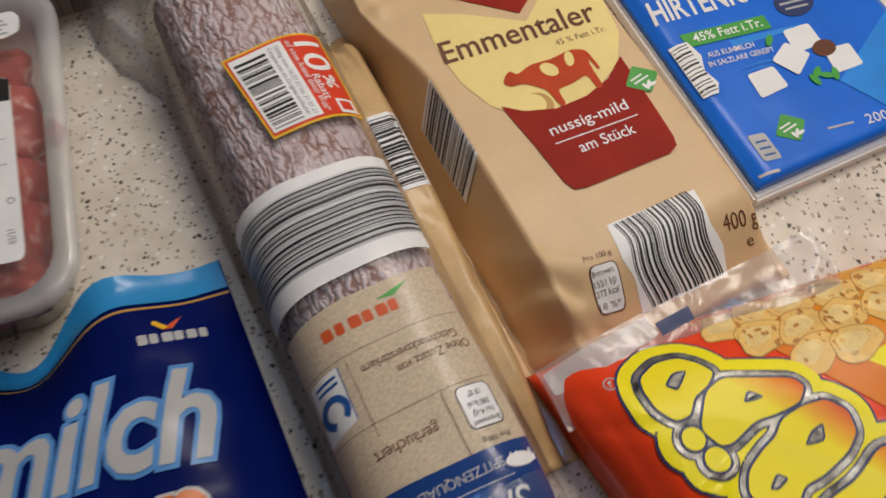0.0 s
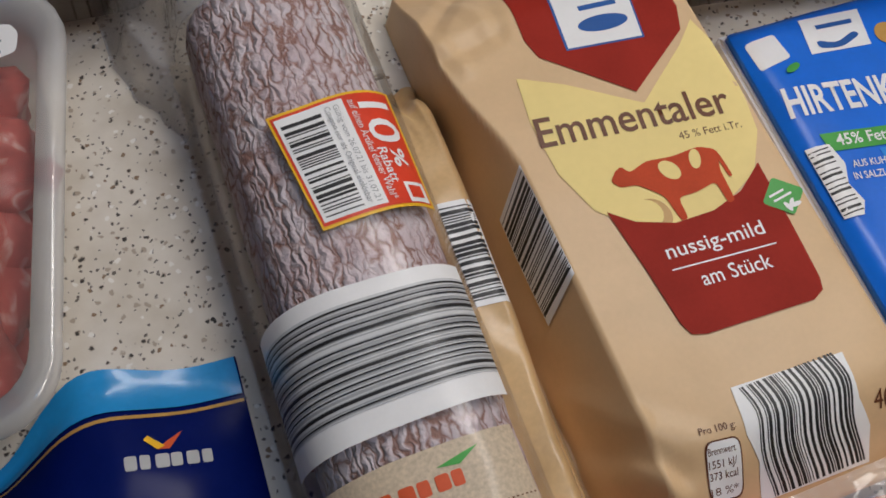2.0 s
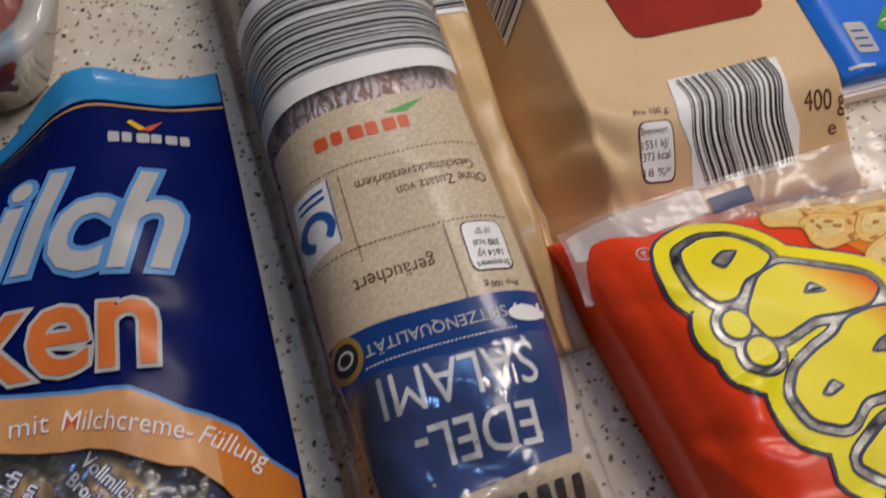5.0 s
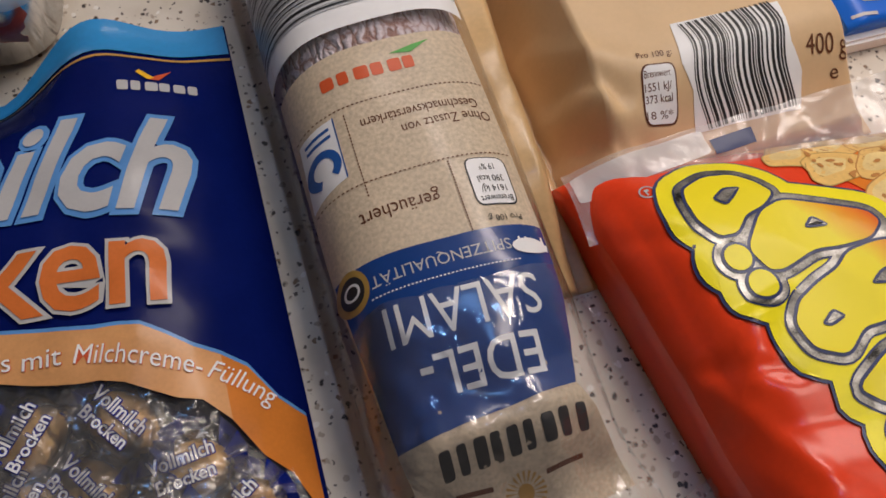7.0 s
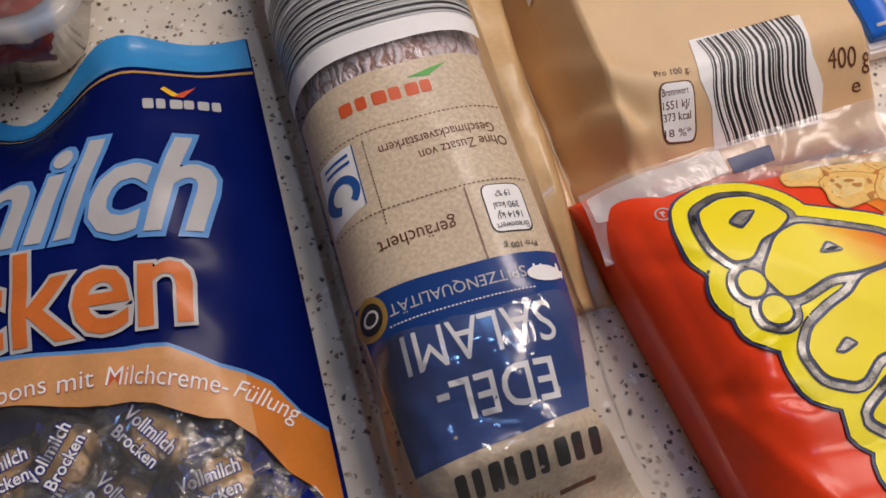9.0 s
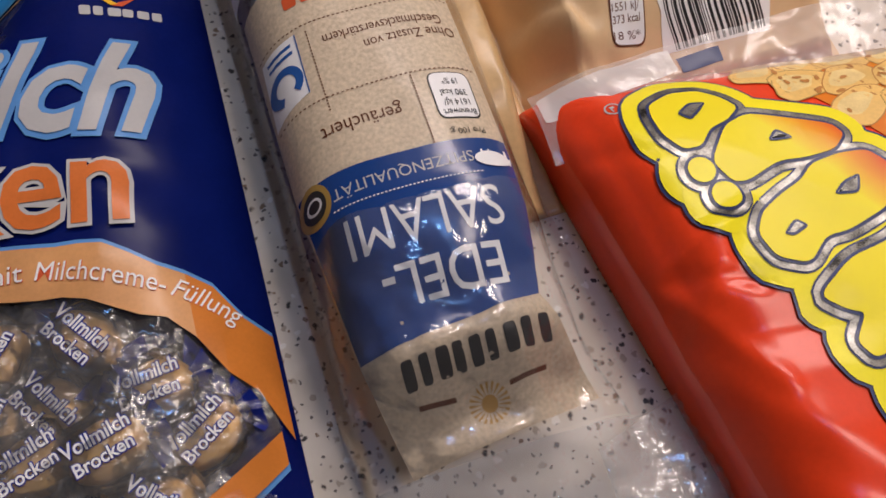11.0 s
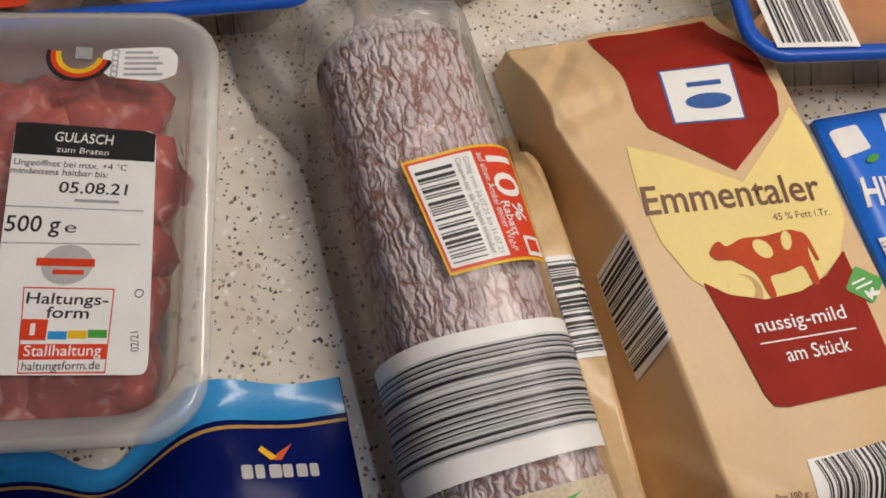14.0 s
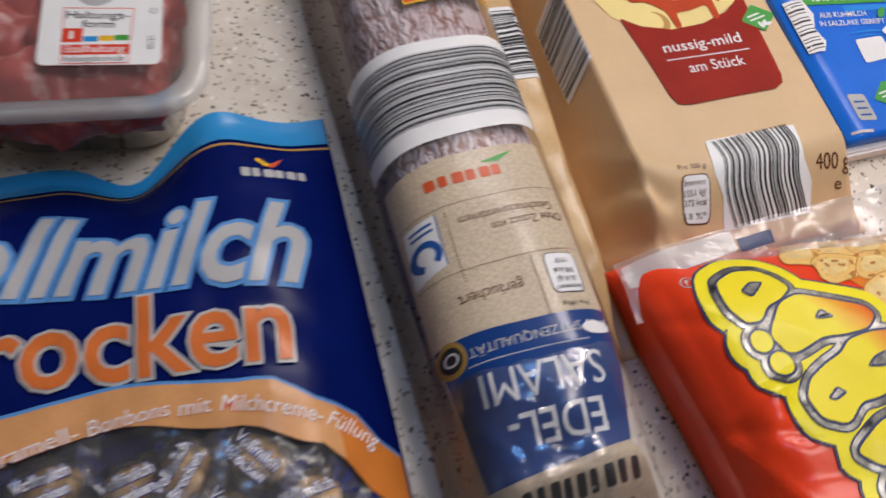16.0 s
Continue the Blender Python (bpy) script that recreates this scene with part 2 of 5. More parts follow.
CANDY = printed("caramel_candy", (0.92, 0.55, 0.20), 0.3, 0.2, 60, 0.3, 0.5)
WRAPBLUE = printed("wrapper_blue", (0.012, 0.03, 0.30), 0.15, 0.2, 80, 0.8, 0.6)
GULLABEL = printed("paper_label", (0.84, 0.84, 0.83), 0.5, 0.03)
SEALGOLD = printed("seal_gold", (0.42, 0.26, 0.06), 0.3)
FILM = film("clear_bag_film", (0.99, 0.99, 0.99), 0.015, 0.06, 0.12, 0.25, 32, 1.25)
SEAMWHITE = film("white_seam_film", (0.9, 0.9, 0.9), 0.03, 0.62, 0.2, 0.5, 60)
FLAP = film("crumpled_flap_film", (0.92, 0.90, 0.88), 0.02, 0.24, 0.20, 0.4, 36)
TRAYFILM = film("tray_plastic", (0.95, 0.96, 0.97), 0.03, 0.42, 0.16, 0.10, 25)
LID = film("tray_lid_film", (0.97, 0.97, 0.97), 0.01, 0.05, 0.06, 0.15, 18)
WINDOWFILM = film("window_film", (0.99, 0.98, 0.97), 0.02, 0.06, 0.14, 0.8, 40)
WRAPFILM = film("sweet_wrapper_film", (0.99, 0.98, 0.97), 0.02, 0.045, 0.14, 0.7, 80)
ENDFILM = film("bag_end_film", (0.96, 0.96, 0.96), 0.05, 0.27, 0.09, 0.9, 45, 1.22)
CREASEFILM = film("creased_bag_film", (0.99, 0.99, 0.99), 0.06, 0.035, 0.06, 0.40, 42, 1.15)


def fade_material(name, stops, across, rough=0.36):
    """Print that runs from one ink to the next along a line on the pack."""
    m, t, b = nodes_of(name)
    co, dot, ramp = add(t, "ShaderNodeTexCoord"), add(t, "ShaderNodeVectorMath"), add(t, "ShaderNodeValToRGB")
    dot.operation = "DOT_PRODUCT"
    dot.inputs[1].default_value = across
    t.links.new(co.outputs["Object"], dot.inputs[0])
    grow, no = add(t, "ShaderNodeMath"), add(t, "ShaderNodeTexNoise", Scale=35.0, Detail=3.0)
    grow.operation, grow.inputs[1].default_value = "MULTIPLY_ADD", 0.10
    t.links.new(co.outputs["Object"], no.inputs["Vector"])
    t.links.new(no.outputs[0], grow.inputs[0])
    t.links.new(dot.outputs["Value"], grow.inputs[2])
    t.links.new(grow.outputs[0], ramp.inputs[0])
    e = ramp.color_ramp.elements
    e[0].position, e[0].color = stops[0][0], rgba(stops[0][1])
    e[1].position, e[1].color = stops[-1][0], rgba(stops[-1][1])
    for at, colour in stops[1:-1]:
        e.new(at).color = rgba(colour)
    t.links.new(ramp.outputs[0], b.inputs["Base Color"])
    bm, wr = add(t, "ShaderNodeBump", Strength=0.15, Distance=0.002), add(t, "ShaderNodeTexNoise", Scale=60.0, Detail=3.0)
    t.links.new(co.outputs["Object"], wr.inputs["Vector"])
    t.links.new(wr.outputs[0], bm.inputs["Height"])
    t.links.new(bm.outputs[0], b.inputs["Normal"])
    b.inputs["Roughness"].default_value = rough
    b.inputs["Specular IOR Level"].default_value = 0.3
    return m


LOGOFADE = fade_material("logo_yellow_to_red", ((0.38, (0.95, 0.80, 0.012)), (0.45, (0.90, 0.36, 0.012)), (0.52, (0.80, 0.07, 0.012))), (9.49, 3.16, 0.0))
FIELDFADE = fade_material("orange_to_yellow_field", ((0.30, (0.82, 0.22, 0.012)), (0.60, (0.87, 0.48, 0.02)), (0.80, (0.88, 0.62, 0.05))), (4.0, 2.0, 0.0))


# ---- building helpers ----
def smooth(x, a, b):
    t = min(1.0, max(0.0, (x - a) / (b - a)))
    return t * t * (3 - 2 * t)


def curve_of(*pairs):
    """A smooth function through (x, y) pairs in growing x."""
    def f(x):
        if x <= pairs[0][0]:
            return pairs[0][1]
        for (a, p), (b, q) in zip(pairs, pairs[1:]):
            if x <= b:
                return p + (q - p) * smooth(x, a, b)
        return pairs[-1][1]
    return f


def crumple(u, v, scale, seed=0.0):
    return noise.noise(Vector((u * scale + seed, v * scale, seed * 1.7)))


def thing(name, x, y, z, rz, label, category, group=""):
    ob = new(name)
    ob.empty_display_size = 0.02
    ob.matrix_world = pose(x, y, z, 0, 0, rz)
    return tagged(ob, label, category, group)


def part(name, bm, material, parent=None, label="", smooth_faces=True):
    mesh = bpy.data.meshes.new(name)
    for f in bm.faces:
        f.smooth = smooth_faces
    bm.to_mesh(mesh)
    bm.free()
    mesh.materials.append(material)
    ob = new(name, mesh)
    if parent:
        ob.parent = parent
    return tagged(ob, label)


def sheet_grid(u0, u1, v0, v1, nu, nv, top, low=None, keep=None):
    """A pillow over a grid: top(u, v) gives the place of a grid point; low(u, v) closes it below. u0 and u1 are functions of v."""
    bm = bmesh.new()
    rows, under = [], []
    for j in range(nv + 1):
        v = v0 + (v1 - v0) * j / nv
        a, b = u0(v), u1(v)
        us = [a + (b - a) * (0.5 - 0.5 * math.cos(math.pi * i / nu)) for i in range(nu + 1)]
        rows.append([bm.verts.new(top(u, v)) for u in us])
        if low:
            under.append([bm.verts.new(low(u, v)) for u in us])
    for j in range(nv):
        for i in range(nu):
            if keep:
                v = v0 + (v1 - v0) * (j + 0.5) / nv
                a, b = u0(v), u1(v)
                if not keep(a + (b - a) * (0.5 - 0.5 * math.cos(math.pi * (i + 0.5) / nu)), v):
                    continue
            bm.faces.new((rows[j][i], rows[j][i + 1], rows[j + 1][i + 1], rows[j + 1][i]))
    if low:
        for j in range(nv):
            for i in range(nu):
                bm.faces.new((under[j][i], under[j + 1][i], under[j + 1][i + 1], under[j][i + 1]))
        for i in range(nu):
            bm.faces.new((under[0][i], under[0][i + 1], rows[0][i + 1], rows[0][i]))
            bm.faces.new((rows[nv][i], rows[nv][i + 1], under[nv][i + 1], under[nv][i]))
        for j in range(nv):
            bm.faces.new((under[j + 1][0], under[j][0], rows[j][0], rows[j + 1][0]))
            bm.faces.new((under[j][nu], under[j + 1][nu], rows[j + 1][nu], rows[j][nu]))
    loose = [v for v in bm.verts if not v.link_faces]
    bmesh.ops.delete(bm, geom=loose, context="VERTS")
    return bm


def lay(bm, surface, lift, step=0.004):
    """Cuts flat print into a net and lays it on a pack's surface, lift metres above it."""
    xs, ys = [v.co.x for v in bm.verts], [v.co.y for v in bm.verts]
    for axis, lo, hi in ((0, min(xs), max(xs)), (1, min(ys), max(ys))):
        for k in range(math.ceil(lo / step), math.floor(hi / step) + 1):
            co, no = [0, 0, 0], [0, 0, 0]
            co[axis], no[axis] = k * step, 1
            bmesh.ops.bisect_plane(bm, geom=bm.verts[:] + bm.edges[:] + bm.faces[:], plane_co=co, plane_no=no, dist=1e-7)
    for v in bm.verts:
        p = Vector(surface(v.co.x, v.co.y))
        v.co = p + Vector((0, 0, lift))
    return bm


def polygon(*loops):
    bm = bmesh.new()
    for loop in loops:
        f = bm.faces.new([bm.verts.new((x, y, 0)) for x, y in loop])
        f.normal_update()
        if f.normal.z < 0:
            f.normal_flip()
    if len(loops) > 4:
        bmesh.ops.remove_doubles(bm, verts=bm.verts[:], dist=1e-6)
    bmesh.ops.triangulate(bm, faces=bm.faces[:])
    return bm


def mm(*xy):
    """Points from a run of millimetres."""
    return [(xy[i] / 1000, xy[i + 1] / 1000) for i in range(0, len(xy), 2)]


def rounded(points, share=0.3, n=4):
    """The outline with its corners rounded."""
    out = []
    for i, p in enumerate(points):
        p, a, b = Vector(p), Vector(points[i - 1]), Vector(points[(i + 1) % len(points)])
        s, e = p.lerp(a, share), p.lerp(b, share)
        for k in range(n + 1):
            w = k / n
            out.append(tuple(s.lerp(p, w).lerp(p.lerp(e, w), w)))
    return out


def outset(points, by):
    """The closed outline moved outwards by a distance (inwards when negative)."""
    area = sum(a[0] * b[1] - b[0] * a[1] for a, b in zip(points, points[1:] + points[:1]))
    out = []
    for i, p in enumerate(points):
        a, b = Vector(points[i - 2]), Vector(points[(i + 2) % len(points)])
        d = (b - a).normalized() * (by if area > 0 else -by)
        out.append((p[0] + d.y, p[1] - d.x))
    return out


def ellipse(x, y, rx, ry, turn=0.0, n=28, a0=0.0, a1=360.0):
    c, s = math.cos(radians(turn)), math.sin(radians(turn))
    out = []
    for i in range(n):
        a = radians(a0 + (a1 - a0) * i / (n if a1 - a0 == 360 else n - 1))
        p, q = rx * math.cos(a), ry * math.sin(a)
        out.append((x + p * c - q * s, y + p * s + q * c))
    return out


def ring(x, y, r, w, n=28, a0=0.0, a1=360.0):
    """Pieces of a flat ring."""
    out = []
    for i in range(n):
        a, b = radians(a0 + (a1 - a0) * i / n), radians(a0 + (a1 - a0) * (i + 1) / n)
        out.append([(x + k * math.cos(g), y + k * math.sin(g)) for k, g in ((r, a), (r, b), (r - w, b), (r - w, a))])
    return out


def bars(quad, widths, across=True):
    """Bars of a barcode inside a quadrilateral (four corners in order); widths alternate bar, gap."""
    a, b, c, d = [Vector(p) for p in quad]
    total, at, out = sum(widths), 0.0, []
    for i, w in enumerate(widths):
        f, g = at / total, (at + w) / total
        if i % 2 == 0:
            if across:
                out.append([tuple(p) for p in (a.lerp(b, f), a.lerp(b, g), d.lerp(c, g), d.lerp(c, f))])
            else:
                out.append([tuple(p) for p in (a.lerp(d, f), b.lerp(c, f), b.lerp(c, g), a.lerp(d, g))])
        at += w
    return out


def bar_widths(seed, n):
    r = random.Random(seed)
    return [r.choice((1, 1, 2, 3)) for _ in range(n)]


def block_marks(xs, y, wide, high, slope=0.0):
    """A row of plain rounded blocks, in millimetres, standing for a name that is not lettered."""
    out = []
    for k, x in enumerate(xs):
        f, w = y + (x - xs[0]) * slope, wide * (1.0, 0.82, 1.12, 0.9)[k % 4]
        out.append(rounded(mm(x, f, x + w, f + w * slope, x + w, f + high + w * slope, x, f + high), 0.22, 3))
    return out


class Pack:
    """A thing with a printed surface: surface(u, v) is a place on it in the thing's own axes."""

    def __init__(self, ob, surface, step=0.004, gap=0.00017):
        self.ob, self.surface, self.step, self.gap, self.laid = ob, surface, step, gap, []

    def level(self, bm):
        """How far above the surface this print lies: over all print that it covers."""
        xs, ys = [v.co.x for v in bm.verts], [v.co.y for v in bm.verts]
        me = (min(xs), min(ys), max(xs), max(ys))
        tier = 1 + max([t for a, b, c, d, t in self.laid if a < me[2] and c > me[0] and b < me[3] and d > me[1]], default=0)
        self.laid.append((*me, tier))
        return 0.0002 + self.gap * tier

    def show(self, name, material, *loops, lift=0.0, label="", parent=None, tier=None):
        if 2 <= len(loops) <= 4:
            return [self.show(name, material, k, lift=lift, label=label, parent=parent) for k in loops][0]
        bm = polygon(*loops)
        high = self.level(bm) if tier is None else 0.0002 + self.gap * tier
        ob = part(name, lay(bm, self.surface, high + lift, self.step), material, parent or self.ob, label)
        return tagged(ob, kind="stuff") if len(loops) > 4 else ob

    def letter(self, words, material, left, right, height, bold=0.0, shear=0.0, lift=0.0, name="lettering", arch=0.0):
        """Words whose foot runs from left to right (metres on the surface) with the given letter height."""
        data = bpy.data.curves.new(name, "FONT")
        data.body, data.size, data.shear, data.offset, data.resolution_u = words, 1.0, shear, bold, 3
        ob = bpy.data.objects.new(name, data)
        scene.collection.objects.link(ob)
        bpy.context.view_layer.update()
        mesh = bpy.data.meshes.new_from_object(ob.evaluated_get(bpy.context.evaluated_depsgraph_get()))
        bpy.data.objects.remove(ob)
        bm = bmesh.new()
        bm.from_mesh(mesh)
        bpy.data.meshes.remove(mesh)
        x0, x1 = min(v.co.x for v in bm.verts) + bold, max(v.co.x for v in bm.verts) - bold
        a, b = Vector(left), Vector(right)
        along = b - a
        up = Vector((-along.y, along.x)).normalized()
        for v in bm.verts:
            f = (v.co.x - x0) / (x1 - x0)
            p = a + along * f + up * (v.co.y / 0.72 * height + arch * 4 * f * (1 - f))
            v.co = (p.x, p.y, 0)
        bmesh.ops.recalc_face_normals(bm, faces=bm.faces[:])
        for f in bm.faces:
            if f.normal.z < 0:
                f.normal_flip()
        return part(name, lay(bm, self.surface, self.level(bm) + lift, self.step), material, self.ob)


def box(bm, x0, y0, z0, x1, y1, z1):
    m = Matrix.LocRotScale(((x0 + x1) / 2, (y0 + y1) / 2, (z0 + z1) / 2), None, (x1 - x0, y1 - y0, z1 - z0))
    bmesh.ops.create_cube(bm, size=1, matrix=m)


def slab(name, dims, material, label, kind="structure"):
    bm = bmesh.new()
    box(bm, *dims)
    return tagged(part(name, bm, material, None, label, False), kind=kind)


def rod(bm, points, radii, n=10):
    """A closed tube through points."""
    rings = []
    for i, (p, r) in enumerate(zip(points, radii)):
        p = Vector(p)
        d = (Vector(points[min(i + 1, len(points) - 1)]) - Vector(points[max(i - 1, 0)])).normalized()
        a = d.orthogonal().normalized()
        b = d.cross(a)
        rings.append([bm.verts.new(p + (a * math.cos(2 * math.pi * k / n) + b * math.sin(2 * math.pi * k / n)) * r) for k in range(n)])
    for q, w in zip(rings, rings[1:]):
        best = min(range(n), key=lambda s: (q[0].co - w[s].co).length)
        w[:] = w[best:] + w[:best]
        for k in range(n):
            bm.faces.new((q[k], q[(k + 1) % n], w[(k + 1) % n], w[k]))
    bm.faces.new(rings[0][::-1])
    bm.faces.new(rings[-1])
    bmesh.ops.recalc_face_normals(bm, faces=bm.faces[:])


def lump(bm, x, y, z, rx, ry, rz, turn=0.0, rough=0.15, seed=0.0, divide=3, fine=1.6):
    made = bmesh.ops.create_icosphere(bm, subdivisions=divide, radius=1)["verts"]
    c, s = math.cos(radians(turn)), math.sin(radians(turn))
    for v in made:
        k = 1 + rough * noise.noise(v.co * fine + Vector((seed, seed * 2, 0)))
        p, q = v.co.x * rx * k, v.co.y * ry * k
        v.co = (x + p * c - q * s, y + p * s + q * c, z + v.co.z * rz * k)


# ---- the room and the worktop ----
slab("worktop", (-1.3, -0.32, -0.038, 1.5, 0.44, 0.0), WORKTOP, "pale speckled laminate kitchen worktop")
slab("floor", (-2.2, -2.3, -0.94, 2.4, 0.5, -0.9), WALL, "plain kitchen floor")
slab("ceiling", (-2.2, -2.3, 1.7, 2.4, 0.5, 1.74), WALL, "plain white ceiling")
slab("wall_north", (-2.2, 0.45, -0.9, 2.4, 0.5, 1.7), WALL, "plain wall behind the worktop")
slab("wall_south", (-2.2, -2.35, -0.9, 2.4, -2.3, 1.7), WALL, "plain kitchen wall")
slab("wall_west", (-2.25, -2.3, -0.9, -2.2, 0.5, 1.7), WALL, "plain kitchen wall")
slab("wall_east", (2.4, -2.3, -0.9, 2.45, 0.5, 1.7), WALL, "plain kitchen wall")
slab("base_cabinet", (-1.28, -0.28, -0.9, 1.48, 0.44, -0.04), WALL, "plain base cabinets under the worktop")


# ---- the salami in its clear bag ----
SAL_LEFT = curve_of((-0.205, -0.040), (-0.165, -0.040), (-0.128, -0.0395), (-0.09, -0.0395), (0.138, -0.041), (0.152, -0.047), (0.166, -0.055), (0.185, -0.060), (0.222, -0.062))
SAL_RIGHT = curve_of((-0.205, 0.050), (-0.178, 0.050), (-0.155, 0.049), (-0.125, 0.0465), (-0.10, 0.0455), (-0.075, 0.044), (-0.046, 0.042), (0.0, 0.0395), (0.165, 0.0385), (0.19, 0.041), (0.222, 0.046))
SAL_HIGH = curve_of((-0.205, 0.003), (-0.178, 0.007), (-0.152, 0.022), (-0.126, 0.042), (-0.088, 0.051), (0.170, 0.052), (0.192, 0.040), (0.222, 0.024))

SAL_BODY = curve_of((-0.205, 0.049), (-0.160, 0.043), (-0.130, 0.035), (-0.10, 0.0352), (-0.04, 0.0365), (0.165, 0.0375), (0.222, 0.044))


def salami_surface(u, v):
    a, b = SAL_LEFT(v), SAL_RIGHT(v)
    if u < 0:
        body = -0.0355 - 0.020 * smooth(v, 0.172, 0.205)
        k = (1 - min(1.0, u / body) ** 3.0) ** (1 / 3.0)
        k = max(k, 0.42 * min(1.0, max(0.0, (u - a) / 0.012)))
    else:
        # the round side of the sausage, then the loose film that runs down to the worktop
        k = (1 - min(1.0, u / SAL_BODY(v)) ** 3.1) ** (1 / 3.1)
        skirt = min(1.0, max(0.0, (b - u) / (b - 0.55 * SAL_BODY(v))))
        k = max(k, 0.74 * skirt ** 1.25)
    flat = smooth(v, -0.09, -0.13) + smooth(v, 0.165, 0.20) + smooth(u, -0.040, -0.048)
    z = SAL_HIGH(v) * k + (0.0005 + 0.0035 * min(1, flat)) * crumple(u, v, 55, 3.0) * k + 0.0022 * min(1, flat) * abs(crumple(u, v, 120, 6.0)) * k - 0.011 * smooth(v, 0.168, 0.190) * abs(crumple(u * 1.6, v, 48, 16.0)) * k
    return (u, v, max(0.0012, z))


def crease(u, v):
    """Sharp folds of the loose film over the lower end of the label."""
    z = 0.0012 + 0.0010 * abs(crumple(u * 0.9 + v * 0.5, v * 0.45 - u * 0.3, 70, 21.0)) + 0.0003 * abs(crumple(u, v, 150, 2.0))
    for a, b, depth, wide in BAG_FOLDS:
        z += depth * max(0.0, 1 - apart(u, v, a, b) / wide)
    return z * smooth(v, -0.088, -0.100) * smooth(u, -0.036, -0.026)


BAG_FOLDS = (((-0.022, -0.090), (0.006, -0.128), 0.0010, 0.006), ((-0.006, -0.096), (0.016, -0.124), 0.0008, 0.005), ((0.002, -0.112), (0.020, -0.150), 0.0012, 0.007),
             ((-0.020, -0.112), (-0.012, -0.150), 0.0008, 0.005), ((-0.004, -0.132), (0.026, -0.158), 0.0014, 0.005))


def apart(u, v, a, b):
    """Distance from (u, v) to the stretch from a to b."""
    dx, dy = b[0] - a[0], b[1] - a[1]
    f = min(1.0, max(0.0, ((u - a[0]) * dx + (v - a[1]) * dy) / (dx * dx + dy * dy)))
    return math.hypot(u - a[0] - f * dx, v - a[1] - f * dy)


def flared(u, v):
    """The loose wing of the bag beside the upper end of the sausage."""
    return v > 0.138 and u < -0.0375


def build_salami():
    ob = thing("salami", 0.0707, 0.0668, 0, 27.8, "air-dried salami in a clear bag with beige and blue label", "salami")
    bm = bmesh.new()
    rings, n, top, foot, cu, cz = [], 72, 0.180, -0.097, 0.0010, 0.0250
    for j in range(150):
        v = foot + (top - foot) * j / 149
        e = min(v - foot, top - v)
        r = 0.0240 * (1 if e > 0.022 else math.sqrt(max(0.015, 1 - ((0.022 - e) / 0.022) ** 2)))
        row = []
        for i in range(n):
            a = 2 * math.pi * i / n
            d = noise.noise(Vector((math.cos(a) * 5.5, v * 95, math.sin(a) * 5.5))) * 0.00045 + noise.noise(Vector((math.cos(a) * 14, v * 160, math.sin(a) * 14))) * 0.00025
            row.append(bm.verts.new((cu + (r + d) * 1.27 * math.cos(a), v, cz + (r + d) * math.sin(a))))
        rings.append(row)
    for p, q in zip(rings, rings[1:]):
        for i in range(n):
            bm.faces.new((p[i], q[i], q[(i + 1) % n], p[(i + 1) % n]))
    bm.faces.new(rings[0])
    bm.faces.new(rings[-1][::-1])
    part("sausage", bm, CASING, ob, "wrinkled greyish lilac and brown casing")
    bm = bmesh.new()
    rod(bm, [(-0.004, 0.172, 0.028), (-0.005, 0.184, 0.033), (-0.006, 0.190, 0.034), (-0.007, 0.203, 0.030)], [0.009, 0.0042, 0.0048, 0.0068], 14)
    part("casing_tip", bm, TIP, ob, "gathered brown end of the casing")
    bag = part("bag", sheet_grid(SAL_LEFT, SAL_RIGHT, -0.205, 0.222, 44, 150, salami_surface, None, lambda u, v: -0.090 < v < 0.158 and not flared(u, v)), FILM, ob, "clear crinkled plastic bag")
    part("creased_film", sheet_grid(SAL_LEFT, SAL_RIGHT, -0.205, 0.222, 64, 260, lambda u, v: tuple(Vector(salami_surface(u, v)) + Vector((0, 0, crease(u, v)))), None, lambda u, v: -0.158 < v < -0.090), CREASEFILM, bag, "film with sharp shiny creases over the label")
    part("bag_end", sheet_grid(SAL_LEFT, SAL_RIGHT, -0.205, 0.222, 70, 300, salami_surface, None, lambda u, v: v >= 0.158 or flared(u, v)), ENDFILM, bag, "flared crinkled bag end")
    part("bag_end", sheet_grid(SAL_LEFT, SAL_RIGHT, -0.205, -0.158, 70, 50, salami_surface), ENDFILM, bag, "flattened crinkled bag end")
    p = Pack(ob, salami_surface, 0.0022)
    tail = sheet_grid(lambda v: 0.030, lambda v: 0.074, -0.192, -0.158, 30, 30, lambda u, v: (u, v + (u - 0.05) * 0.30, 0.004 + 0.10 * max(0.0, 0.052 - u) + 0.0014 * math.sin((v + u * 0.2) * 1500) * smooth(u, 0.052, 0.062) + 0.004 * abs(crumple(u, v, 70, 8))))
    part("crimped_seam", tail, ENDFILM, bag, "pleated clear end seam")
    # printed band with lines round the sausage
    band = mm(-34.2, 42, 30.5, 41, 30.5, -2, -34.2, -3.5)
    p.show("printed_band", WHITE, band, label="white band with black and grey barcode lines")
    p.show("band_ground", GREY, mm(-34.2, 36.5, 30.5, 36, 30.5, 5.2, -34.2, 4.2))
    w = bar_widths(5, 47)
    p.show("stripe_print", BANDWHITE, *bars(mm(-34.2, 36.5, 30.5, 36, 30.5, 5.2, -34.2, 4.2), w, False))
    w = [1, 3, 1, 2, 1, 4, 1, 2, 2, 6, 1, 3, 1, 2, 1, 5, 2, 2, 1, 3, 1, 2, 1, 4, 2, 3, 1]
    p.show("dark_stripe_print", BLACK, *bars(mm(-34.2, 35.5, 30.5, 35, 30.5, 6.2, -34.2, 5.2), w, False))
